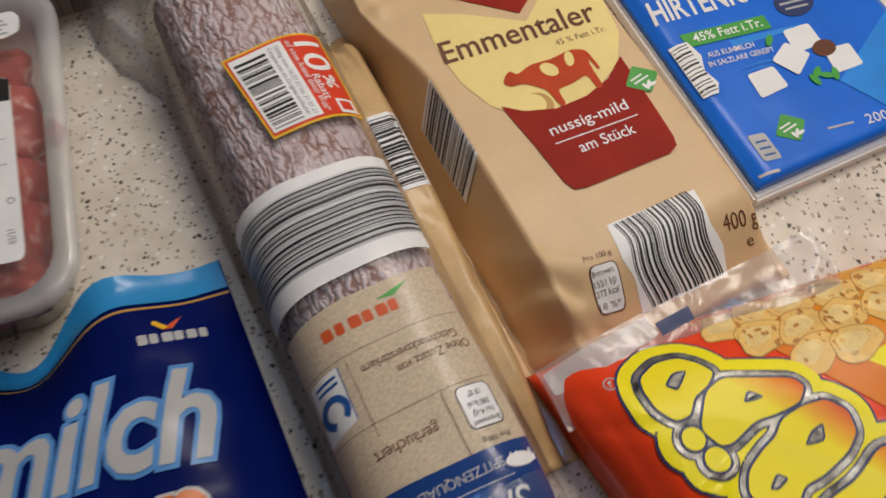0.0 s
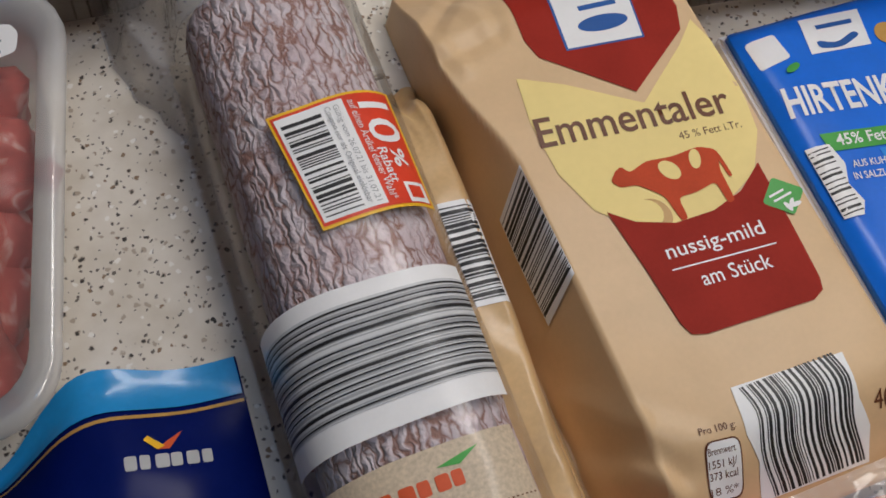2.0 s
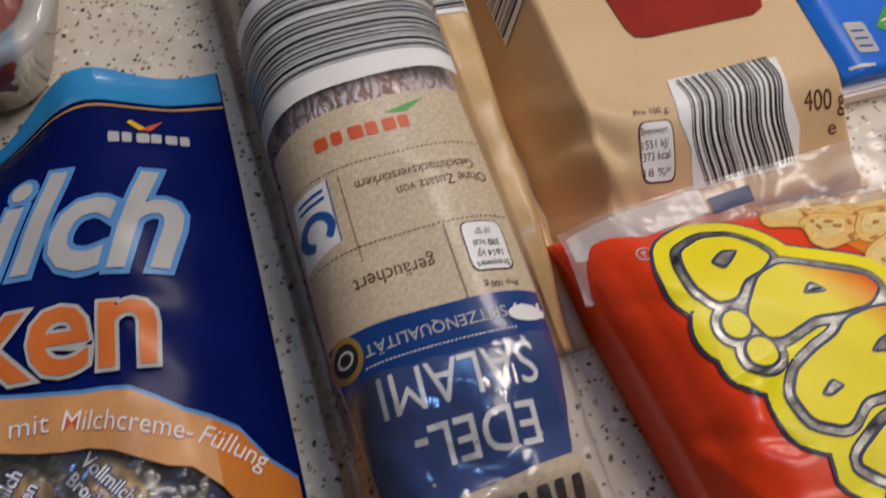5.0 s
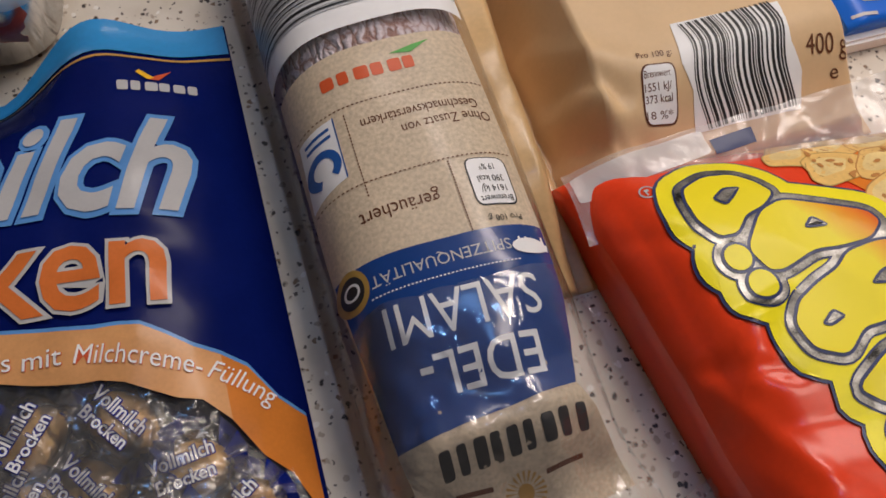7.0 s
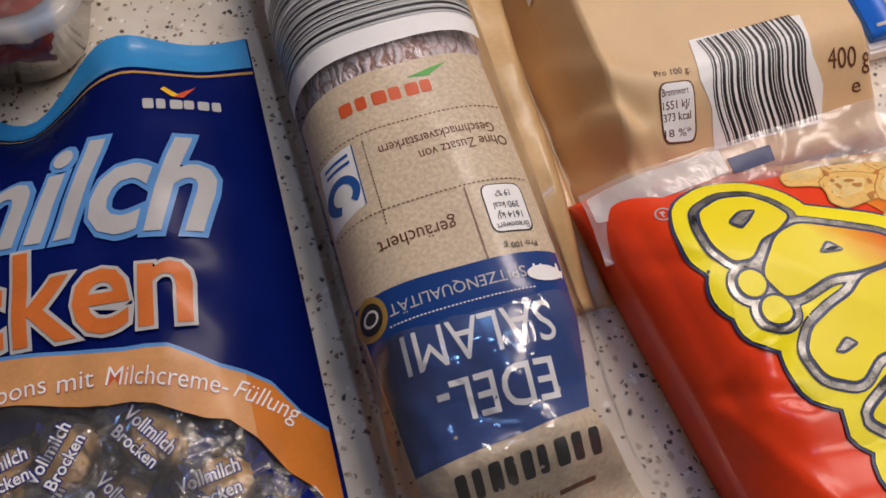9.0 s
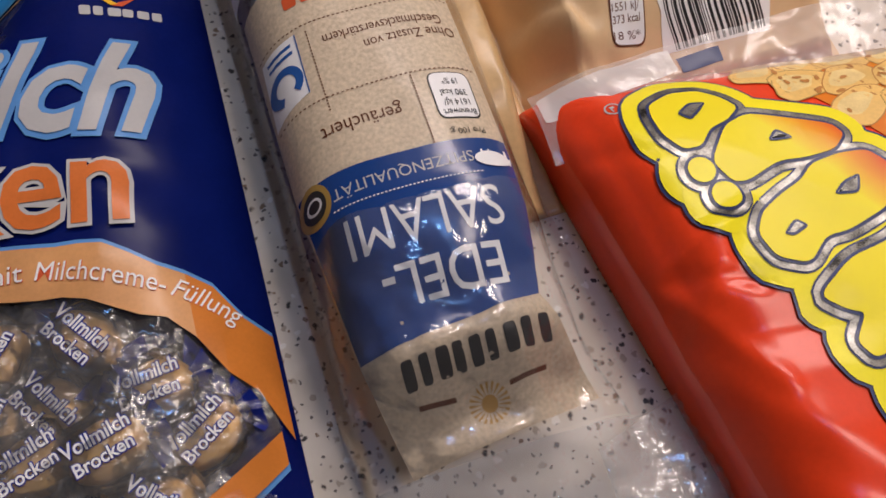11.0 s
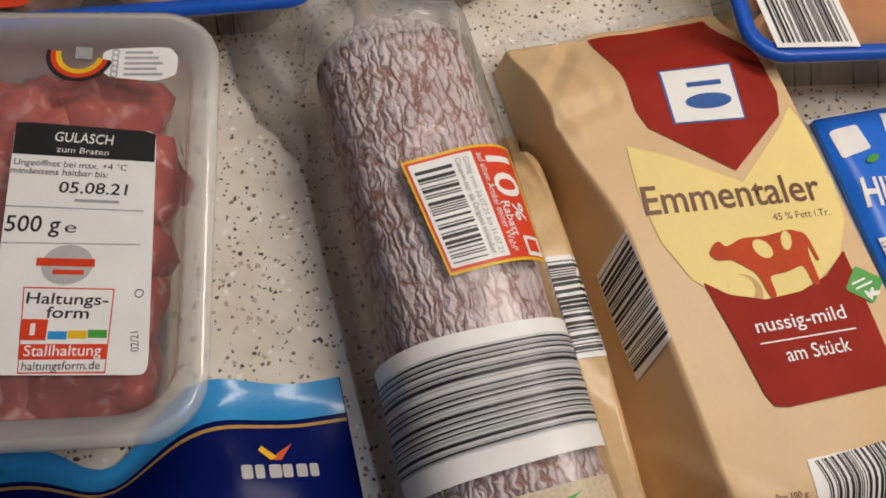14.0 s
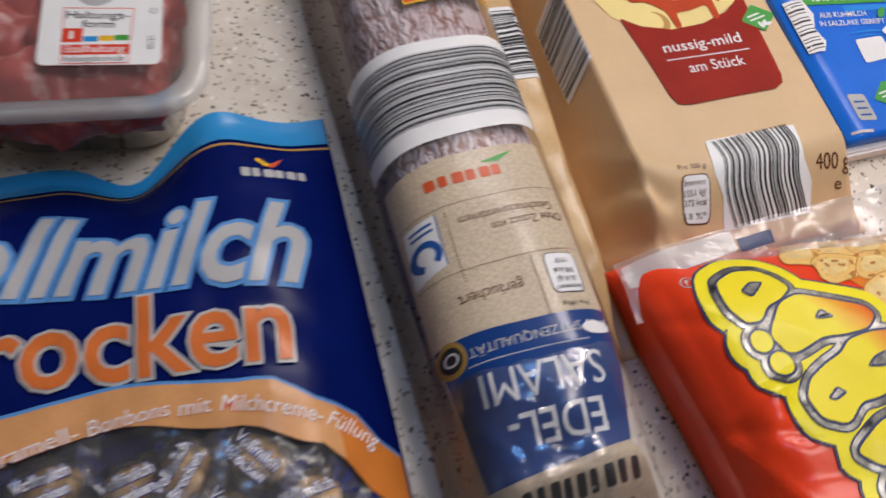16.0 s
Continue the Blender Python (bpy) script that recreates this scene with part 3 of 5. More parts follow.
    # the beige label, its blue field and print, upside down to the viewer
    label = p.show("label", PAPER, mm(-32.5, -12.5, -10, -11.2, 27, -11, 28.4, -50, 28.8, -80, 28, -100, 26, -112, 23.4, -124, 27, -131, 33.5, -152, 10, -154.5, -22.5, -158, -25.5, -142, -28, -128, -32, -80), label="matt beige paper-look label")
    p.show("blue_field", SALBLUE, mm(-31.6, -78.2, 0, -79.4, 28.6, -80, 28, -100, 26, -112, 23.2, -124, 0, -126.4, -27.6, -128.6), label="dark blue field of the label")
    p.show("maker_mark", LOGORED, *block_marks([-19.8, -14.6, -9.4, -4.2, 1.0, 5.6], -23.2, 4.0, 4.4))
    p.show("green_swoosh", GREEN, mm(2.5, -16.8, 9, -17.8, 15.5, -14.2, 10, -15.2))
    p.letter("Ohne Zusatz von", BROWN, (0.0258, -0.0412), (-0.0010, -0.0418), 0.0034)
    p.letter("Geschmacksverstärkern", BROWN, (0.0232, -0.0368), (-0.0118, -0.0364), 0.0034)
    p.letter("geräuchert", BROWN, (0.0030, -0.0650), (-0.0200, -0.0648), 0.0044)
    for a, b in ((mm(-16, -33), mm(-16, -60)), (mm(8, -57), mm(8, -79))):
        dots = []
        for k in range(26):
            y = a[0][1] + (b[0][1] - a[0][1]) * k / 25
            dots.append([(a[0][0], y), (a[0][0] + 0.0004, y), (a[0][0] + 0.0004, y - 0.0006), (a[0][0], y - 0.0006)])
        p.show("dotted_line", BROWN, *dots)
    for y in (-0.0305, -0.0560):
        p.show("dotted_line", BROWN, *[[(x, y), (x + 0.0007, y), (x + 0.0007, y - 0.0004), (x, y - 0.0004)] for x in [-0.031 + 0.0014 * k for k in range(42)]])
    p.show("nutrition_shield", BLACK, rounded(mm(12.2, -57.4, 24.6, -57.8, 24.4, -73.4, 12.0, -73.0), 0.2))
    p.show("shield_field", WHITE, rounded(mm(12.6, -57.8, 24.2, -58.2, 24.0, -73.0, 12.4, -72.6), 0.2))
    for text, y, a, b in (("Brennwert", -0.0692, 0.0232, 0.0136), ("1614 kJ/", -0.0660, 0.0222, 0.0146), ("390 kcal", -0.0628, 0.0222, 0.0146), ("19 %*", -0.0590, 0.0205, 0.0160)):
        p.letter(text, BLACK, (a, y - 0.001), (b, y - 0.001), 0.0021)
    p.letter("Pro 100 g:", BLACK, (0.0235, -0.0765), (0.0135, -0.0763), 0.0019)
    p.show("test_mark", WHITE, mm(-30.5, -32.5, -19, -32.2, -19.4, -52, -31.5, -54.5))
    p.show("test_mark_edge", RING, mm(-19.4, -32.4, -19, -32.2, -19.4, -52, -19.8, -52.2))
    p.show("test_mark_ring", RING, *ring(-0.0255, -0.0455, 0.0056, 0.0024, 24, -50, 250))
    p.show("test_mark_line", RING, *[mm(-29, y, -21, y + 0.2, -21, y - 0.8, -29, y - 1) for y in (-34.5, -36.8)])
    p.show("gold_seal", SEALGOLD, ellipse(-0.0275, -0.0840, 0.0050, 0.0062))
    p.show("seal_core", BLACK, ellipse(-0.0275, -0.0840, 0.0036, 0.0044))
    p.show("seal_mark", WHITE, *ring(-0.0275, -0.0840, 0.0024, 0.0007, 16))
    p.show("dotted_line", WHITE, *[[(x, -0.0888 - (x + 0.03) * 0.03), (x + 0.0006, -0.0888 - (x + 0.03) * 0.03), (x + 0.0006, -0.0892 - (x + 0.03) * 0.03), (x, -0.0892 - (x + 0.03) * 0.03)] for x in [-0.023 + 0.0011 * k for k in range(38)]])
    p.letter("SPITZENQUALITÄT", CREAM, (0.0172, -0.0838), (-0.0220, -0.0832), 0.0034)
    p.show("pig_figure", WHITE, ellipse(0.0225, -0.0868, 0.0052, 0.0024, -4), mm(19.4, -87, 20.4, -87.2, 20.2, -83.8, 19.6, -83.9), mm(26, -87.2, 27.2, -87.4, 27.2, -83.9, 26.6, -83.9), mm(21.5, -86, 22.3, -86, 22.2, -84, 21.7, -84), mm(26.2, -87, 28.2, -86, 27.4, -88.8))
    p.letter("SALAMI", WHITE, (0.0205, -0.0945), (-0.0215, -0.0930), 0.0112)
    p.letter("EDEL-", WHITE, (0.0165, -0.1092), (-0.0160, -0.1080), 0.0112, 0.007)
    # the maker's name stays a row of dark shapes
    p.show("maker_name_shape", BLACK, *block_marks([-18, -13.2, -8.6, -4.0, 0.6, 5.2, 10.2, 15.2, 20.4], -138.6, 3.2, 6.8, 0.06))
    p.show("maker_line", BROWN, mm(-16, -141.8, -6, -142.4, -6, -143.6, -16, -143), mm(9, -142.2, 20, -140.8, 20, -142, 9, -143.4))
    p.show("sun_mark", GOLD, *[mm(2.5 + 2.2 * math.cos(a), -146 + 2.2 * math.sin(a), 2.5 + 5.6 * math.cos(a - 0.07), -146 + 5 * math.sin(a - 0.07), 2.5 + 5.6 * math.cos(a + 0.07), -146 + 5 * math.sin(a + 0.07)) for a in [0.3 * k for k in range(21)]], ellipse(0.0025, -0.146, 0.0022, 0.0022))
    # the discount coupon
    c = [Vector(q) for q in mm(-11, 104.5, 30.5, 108, 31.5, 62.5, -5.2, 60.5)]

    def on(x, y):
        return tuple(c[0].lerp(c[1], x).lerp(c[3].lerp(c[2], x), y))

    def patch(x0, y0, x1, y1):
        return [on(x0, y0), on(x1, y0), on(x1, y1), on(x0, y1)]

    p.show("coupon", YELLOW, patch(0, 0, 1, 1), label="red and yellow ten percent coupon sticker with a barcode")
    p.show("coupon_red_field", COUPON, patch(0.02, 0.025, 0.98, 0.975))
    p.show("coupon_white_field", WHITE, patch(0.04, 0.05, 0.60, 0.95))
    p.show("coupon_barcode", BLACK, *bars(patch(0.07, 0.12, 0.40, 0.92), bar_widths(11, 45), False))
    p.letter("10", WHITE, on(0.715, 0.115), on(0.715, 0.46), 0.0100, 0.012)
    p.letter("%", WHITE, on(0.81, 0.52), on(0.81, 0.67), 0.0042, 0.02)
    p.letter("Rabatt", WHITE, on(0.705, 0.51), on(0.705, 0.80), 0.0032, 0.01)
    p.letter("auf einen Artikel deiner Wahl*", WHITE, on(0.635, 0.08), on(0.635, 0.93), 0.0026)
    p.letter("Gültig vom 26.07.21 bis 31.07.21", GREY, on(0.51, 0.09), on(0.51, 0.92), 0.0020)
    p.letter("Coupon nur als Original einlösbar", GREY, on(0.44, 0.09), on(0.44, 0.92), 0.0020)
    p.show("shop_mark", WHITE, patch(0.80, 0.80, 0.97, 0.965))
    p.show("shop_mark_shape", COUPON, patch(0.83, 0.83, 0.94, 0.93))


# ---- cheese packs in tan film ----
CHEESE_FOLDS = (((0.003, 0.164), (0.026, 0.194), -0.0022, 0.006), ((0.025, 0.157), (0.017, 0.190), 0.0012, 0.005),
                ((0.025, 0.157), (0.004, 0.152), -0.0022, 0.006), ((0.003, 0.164), (0.010, 0.146), 0.0014, 0.005), ((0.027, 0.157), (0.034, 0.192), -0.0008, 0.005),
                ((0.000, 0.016), (0.018, -0.006), -0.0030, 0.006), ((0.008, 0.004), (0.020, -0.022), 0.0025, 0.005), ((0.002, 0.030), (0.012, 0.012), 0.0022, 0.005))


def cheese_surface(u, v):
    slope = 0.0150 - 0.0112 * smooth(v, 0.098, 0.152)
    left, right = min(1.0, max(0.0, (u + 0.0015) / slope)) ** 0.9, smooth(u, 0.113, 0.097)
    foot, head = smooth(v, -0.030, 0.004), smooth(v, 0.206, 0.160)
    side = 0.0385 * min(left, 1) * right
    z = side * (0.50 + 0.50 * foot) * (0.40 + 0.60 * head)
    rough = (1 - min(left, right)) * 0.0030 * min(1.0, 6 * min(left, right)) + (1 - foot) * 0.0022 + (1 - head) * 0.0012 + 0.00022
    z += rough * crumple(u, v, 45, 12.0) + 0.5 * max(0.0, rough - 0.0003) * crumple(u, v, 110, 5.0)
    for a, b, depth, wide in CHEESE_FOLDS:
        z += depth * max(0.0, 1 - apart(u, v, a, b) / wide)
    z += 0.0022 * math.sin((u * 0.8 + v) * 330) * smooth(v, 0.022, -0.018) * smooth(u, 0.040, 0.004)
    return (u, v, max(0.001, z))


def build_emmental():
    ob = thing("cheese_pack", 0.133, 0.06, 0, 28.3, "block of cheese in tan film with dark red and yellow print", "cheese", "tan cheese packs")
    part("wrapper", sheet_grid(lambda v: -0.0015, lambda v: 0.113, -0.028, 0.202, 110, 140, cheese_surface, lambda u, v: (u, v, 0.0006)), KRAFT, ob, "tan kraft-look printed film")
    p = Pack(ob, cheese_surface, 0.003, 0.00009)
    p.show("yellow_cheese_picture", CHEESE, mm(25, 136, 22.5, 118, 23.5, 96, 29, 80, 38, 71, 52, 66, 70, 67, 86, 75, 95, 89, 98.5, 108, 98, 128, 95, 139, 86, 130, 63, 112, 40, 128), label="picture of a pale yellow cheese slice")
    p.show("red_banner", OXBLOOD, mm(37.5, 199, 91, 198, 93, 146, 89.5, 136, 62.5, 117, 36, 141.5, 34, 150), label="dark red pointed banner")
    p.show("logo_plate_edge", RING, mm(49.2, 165.5, 79.6, 163, 75.6, 137.2, 46.4, 140.8))
    p.show("logo_plate", WHITE, mm(50, 164.7, 78.8, 162.3, 75, 138, 47.4, 141.4))
    p.show("logo_shape", RING, mm(58, 157.6, 72.4, 156.4, 72.2, 154.2, 58, 155.4), ellipse(0.0640, 0.1480, 0.0095, 0.0035, -5))
    p.letter("Emmentaler", BROWN, (0.0222, 0.1072), (0.0905, 0.0985), 0.0118, 0.010)
    p.letter("45 % Fett i.Tr.", BROWN, (0.0680, 0.0945), (0.0905, 0.0918), 0.0030)
    # the hole in the cheese and the grazing cow
    p.show("cheese_hole", GOLD, ellipse(0.0465, 0.0715, 0.0060, 0.0065, 20))
    p.show("cheese_hole_inside", CHEESE, ellipse(0.0452, 0.0728, 0.0048, 0.0052, 20))
    p.show("red_shield", OXBLOOD, mm(32.6, 77.8, 40, 71.5, 52, 66.8, 66, 66.6, 78, 70, 88.6, 77.6, 87.8, 55, 86.6, 34, 85.4, 30, 81, 28, 44, 29.6, 39.4, 31, 37.6, 35.5, 35.5, 56))
    p.show("cow", COWRED, rounded(mm(46, 88.5, 53, 90.8, 62, 89.4, 72, 90, 77.5, 87, 78.2, 76, 76.8, 76, 76.4, 83, 75, 79, 74.6, 67.5, 71.8, 67.2, 71.6, 76, 64, 74.5, 57, 74.8, 56.8, 66.8, 54.2, 66.8, 53.2, 76.5, 49, 81, 46, 83.6, 40.5, 84.5, 38.6, 87.5, 41.5, 90.6, 44, 91.6), 0.25, 2), label="reddish-brown cow figure")
    p.show("cow_patch", CHEESE, ellipse(0.0590, 0.0850, 0.0030, 0.0042, 30), ellipse(0.0690, 0.0860, 0.0020, 0.0038, -20))
    p.letter("nussig-mild", WHITE, (0.0440, 0.0560), (0.0780, 0.0535), 0.0052, 0.004)
    p.show("white_rule", WHITE, mm(43.2, 52.4, 79.4, 49.5, 79.4, 49.0, 43.2, 51.9))
    p.letter("am Stück", WHITE, (0.0505, 0.0440), (0.0745, 0.0422), 0.0052, 0.004)
    p.show("green_diamond", GREEN, rounded(mm(90, 71, 98.2, 63.6, 90.4, 56, 82.4, 63.4), 0.12), label="small green diamond mark")
    p.show("leaf_mark", WHITE, ellipse(0.0914, 0.0600, 0.0022, 0.0008, 55), ellipse(0.0928, 0.0594, 0.0020, 0.0008, 8), ellipse(0.0898, 0.0594, 0.0020, 0.0008, 110))
    p.show("mark_line", WHITE, mm(85.60000000000001, 65.0, 91.4, 66.0, 91.4, 65.2, 85.60000000000001, 64.2), mm(86.2, 63.0, 93.4, 64.2, 93.4, 63.4, 86.2, 62.199999999999996))
    p.show("barcode_plate", WHITE, mm(42.5, 12.2, 80.2, 10.2, 79, -4, 81.5, -12, 79.6, -21.5, 41.5, -20.5, 42.8, -10, 40.8, -2), label="white wavy barcode field")
    loops = []
    w, at = bar_widths(3, 47), 0.0
    total = sum(w)
    for i, k in enumerate(w):
        if i % 2 == 0:
            a, b = 0.0450 + 0.0322 * at / total, 0.0450 + 0.0322 * (at + k) / total
            for j in range(12):
                y0, y1 = 0.0112 - 0.0316 * j / 12, 0.0112 - 0.0316 * (j + 1) / 12
                s0, s1 = 0.0011 * math.sin(y0 * 260 + 0.6), 0.0011 * math.sin(y1 * 260 + 0.6)
                loops.append([(a + s0, y0), (b + s0, y0), (b + s1, y1), (a + s1, y1)])
        at += k
    p.show("barcode", BLACK, *loops)
    p.show("nutrition_shield", BROWN, rounded(mm(27.0, 0.4, 38.6, -1.0, 36.4, -17, 25.0, -15.6), 0.22))
    p.show("shield_field", WHITE, rounded(mm(27.5, -0.1, 38.1, -1.4, 36.0, -16.5, 25.5, -15.2), 0.22))
    for text, y in (("Brennwert", -3.6), ("1551 kJ/", -7.0), ("373 kcal", -10.0), ("18 %*", -14.0)):
        p.letter(text, BROWN, ((28.0 + y * 0.15) / 1000, y / 1000), ((36.6 + y * 0.12) / 1000, (y - 1.0) / 1000), 0.0021)
    p.letter("Pro 100 g:", BROWN, (0.0270, 0.0026), (0.0385, 0.0012), 0.0022)
    p.letter("400 g", BROWN, (0.0835, -0.0085), (0.0985, -0.0105), 0.0056)
    p.letter("e", BROWN, (0.0915, -0.0160), (0.0945, -0.0162), 0.0040)
    # side barcode on the sloping flank
    flank = Pack(ob, lambda u, v: (u - 0.0006, v, cheese_surface(u, v)[2]), 0.0012)
    flank.show("side_barcode_plate", WHITE, mm(5, 96, 13.4, 104, 14.4, 62, 5, 54))
    flank.show("side_barcode", BLACK, *bars(mm(5.1, 94, 13.1, 102, 14.1, 64, 5.1, 57), bar_widths(21, 47), False))
    # clear seams at both ends
    def seam_top(u, v):
        return (u, v, 0.0195 + 0.0075 * smooth(u, -0.01, 0.02) + 0.0030 - 0.0030 * smooth(v, -0.030, -0.050) + 0.0028 * crumple(u, v, 60, 4) + 0.0012 * abs(crumple(u, v, 160, 9)) + 0.002 * smooth(u, 0.06, 0.11))

    foot = sheet_grid(lambda v: -0.006, lambda v: 0.112, -0.047, -0.022, 60, 18, lambda u, v: seam_top(u, v))
    seam = part("end_seam", foot, FLAP, ob, "crumpled clear end seam")

    q = Pack(ob, seam_top, 0.004)
    q.show("white_seam_strip", SEAMWHITE, rounded(mm(-4.5, -24.2, 39, -23.6, 39, -32.5, 10, -34.5, -4.5, -34), 0.12), label="white strip on the seam")
    q.show("printer_mark", NAVYINK, mm(40.2, -27.8, 54.7, -27.4, 54.2, -32.8, 40.2, -33.2))
    head = sheet_grid(lambda v: 0.002, lambda v: 0.100, 0.199, 0.212, 70, 12, lambda u, v: (u, v, 0.015 + 0.005 * crumple(u, v, 60, 9) - (v - 0.199) * 0.25 + 0.0022 * abs(crumple(u, v, 140, 3))))
    part("end_seam", head, ENDFILM, ob, "crumpled clear end seam")


SECOND_EDGE = curve_of((-0.050, -0.011), (0.015, -0.0085), (0.064, -0.0050), (0.114, -0.0036), (0.165, -0.0030))


def second_surface(u, v):
    e = SECOND_EDGE(v)
    ends = (0.30 + 0.70 * smooth(v, -0.056, -0.018)) * (0.30 + 0.70 * smooth(v, 0.166, 0.138))
    ridge = 0.031 * smooth(u, e - 0.033, e - 0.014)
    fall = (1 - (1 - min(1.0, max(0.0, (e + 0.002 - u) / 0.006))) ** 2.0) ** 0.5
    z = ends * max(ridge * fall, 0.0055 * smooth(u, -0.0016, -0.0040))
    z += (0.0016 * crumple(u, v, 40, 20.0) + 0.0008 * crumple(u, v, 100, 2.0)) * smooth(u, -0.0016, -0.005)
    z -= 0.008 * smooth(v, 0.118, 0.150) * abs(crumple(u * 2.2, v * 0.8, 60, 7.0))
    return (u, v, max(0.001, z))


def build_second_cheese():
    ob = thing("cheese_pack", 0.133, 0.06, 0, 28.3, "second tan cheese pack leaning on edge between salami and cheese", "cheese", "tan cheese packs")
    part("wrapper", sheet_grid(lambda v: SECOND_EDGE(v) - 0.030, lambda v: -0.0016, -0.054, 0.166, 60, 100, second_surface, lambda u, v: (u, v, 0.0006)), KRAFTEDGE, ob, "golden tan film with soft folds")
    p = Pack(ob, second_surface, 0.002)
    p.show("barcode_plate", WHITE, mm(-17, 102.5, -4.6, 101.5, -6.6, 63, -18, 64))
    p.show("barcode", BLACK, *bars(mm(-17, 100.5, -5.6, 99.5, -7.4, 65, -18, 66), bar_widths(8, 41), False))


# ---- the flat blue cheese pack ----
def feta_surface(u, v):
    e = min(u + 0.001, 0.107 - u, v + 0.003, 0.137 - v)
    return (u, v, 0.0065 * smooth(e, -0.006, 0.007) + 0.0082 + 0.0006 * crumple(u, v, 40, 7))


def build_feta():
    ob = thing("cheese_pack", 0.235, 0.124, 0, 26.4, "flat blue and white cheese pack lying on the worktop", "cheese")
    bm = bmesh.new()
    box(bm, -0.003, -0.003, 0.0, 0.109, 0.139, 0.0075)
    bmesh.ops.bevel(bm, geom=bm.edges[:], offset=0.0012, segments=2, affect="EDGES")
    part("tray", bm, WHITE, ob, "white tray edge", False)
    part("wrapper", sheet_grid(lambda v: -0.001, lambda v: 0.107, 0.0005, 0.136, 40, 50, feta_surface, lambda u, v: (u, v, 0.0078)), FETA, ob, "glossy blue printed film")
    p = Pack(ob, feta_surface, 0.005, 0.0001)
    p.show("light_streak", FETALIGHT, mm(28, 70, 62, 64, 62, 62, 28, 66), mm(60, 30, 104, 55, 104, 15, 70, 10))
    p.show("logo_plate", WHITE, mm(27, 132, 53, 130, 50, 113, 24.5, 115.5))
    p.show("logo_shape", RING, mm(32, 127.5, 48, 126.5, 47.5, 124.5, 32, 125.5), rounded(mm(29, 121, 37, 117.5, 46, 121, 48, 118.5, 38, 115, 29, 117), 0.35))
    p.show("round_seal", GOLD, ellipse(0.0590, 0.1160, 0.0052, 0.0052))
    p.letter("HIRTENKÄSE", WHITE, (0.0030, 0.0920), (0.0645, 0.0838), 0.0130, 0.024)
    p.show("green_banner", GREEN, mm(9, 82, 50, 75.6, 49.5, 67.6, 9.5, 74))
    p.letter("45% Fett i.Tr.", WHITE, (0.0135, 0.0755), (0.0465, 0.0703), 0.0048, 0.014)
    p.letter("AUS KUHMILCH", WHITE, (0.0145, 0.0655), (0.0365, 0.0618), 0.0030, 0.01)
    p.letter("IN SALZLAKE GEREIFT", WHITE, (0.0125, 0.0608), (0.0430, 0.0556), 0.0030, 0.01)
    p.show("brush_stroke", FETALIGHT, mm(20, 54.5, 34, 54, 47, 50.5, 34, 52.8), mm(22, 51.5, 32, 51.6, 40, 49.5, 32, 50.6))
    p.show("navy_badge", NAVYINK, ellipse(0.0670, 0.0760, 0.0095, 0.0080))
    p.show("badge_line", CREAM, mm(60, 78, 73, 76, 73, 74.8, 60, 76.8), mm(61, 74.5, 72, 72.8, 72, 71.6, 61, 73.3))
    for k, (x, y, a) in enumerate(((8, 122, 20), (30, 43, 12), (58, 57, 10), (47, 49, 45), (68, 40, 8))):
        q = [Vector((x / 1000, y / 1000)) + Matrix.Rotation(radians(a), 2) @ Vector(c) for c in mm(-8, -5, 6, -7.5, 8.5, 4.5, -4, 8)]
        p.show("cheese_cube", WHITE, rounded([tuple(c) for c in q], 0.12))
    p.show("olive", BROWN, ellipse(0.0640, 0.0480, 0.0055, 0.0045))
    p.show("parsley", GREEN, *[ellipse(x / 1000, y / 1000, 0.0034, 0.0016, a) for x, y, a in ((53, 38, 40), (56, 35, -30), (60, 34, 70), (50, 35, 100), (14, 112, 20), (44, 62, 50))])
    p.show("green_diamond", GREEN, rounded(mm(26, 26.5, 34, 19.5, 26.5, 11, 18, 18), 0.12))
    p.show("leaf_mark", WHITE, ellipse(0.0272, 0.0154, 0.0022, 0.0008, 55), ellipse(0.0286, 0.0148, 0.0020, 0.0008, 8), ellipse(0.0256, 0.0148, 0.0020, 0.0008, 110))
    p.show("mark_line", WHITE, mm(21.4, 20.400000000000002, 27.2, 21.400000000000002, 27.2, 20.6, 21.4, 19.6), mm(22.0, 18.400000000000002, 29.2, 19.6, 29.2, 18.8, 22.0, 17.6))
    p.show("nutrition_field", CREAM, rounded(mm(6.5, 23, 14.5, 21.5, 14.5, 7.5, 6.5, 9), 0.15))
    p.show("nutrition_line", RING, *[mm(8, y, 13, y - 0.8, 13, y - 1.8, 8, y - 1) for y in (19, 15.5, 12)])
    p.show("small_line", CREAM, mm(1, 5, 10, 3.6, 10, 2.2, 1, 3.6), mm(40, 12, 52, 10, 52, 9, 40, 11))
    p.letter("200 g", WHITE, (0.0570, 0.0060), (0.0720, 0.0035), 0.0050)
    p.show("barcode_plate", WHITE, mm(1.2, 78, 10, 77, 12, 68, 9, 60, 11, 52, 8, 47, 1.2, 48))
    p.show("barcode", BLACK, *bars(mm(1.4, 76, 9, 76, 9, 49, 1.4, 49), [1, 2, 1, 3, 2, 2, 1, 4, 1, 2, 2, 3, 1, 3, 1, 2, 2, 4, 1, 2, 1, 3, 2, 2, 1], False))


# ---- the blue bag of caramel sweets ----
def sweet_warp(u, v):
    return v - 0.0155 * math.exp(-((u + 0.083) / 0.017) ** 2) * math.exp(min(0, v) / 0.030) + 0.005 * math.exp(-((u + 0.045) / 0.018) ** 2) * math.exp(min(0, v) / 0.03)


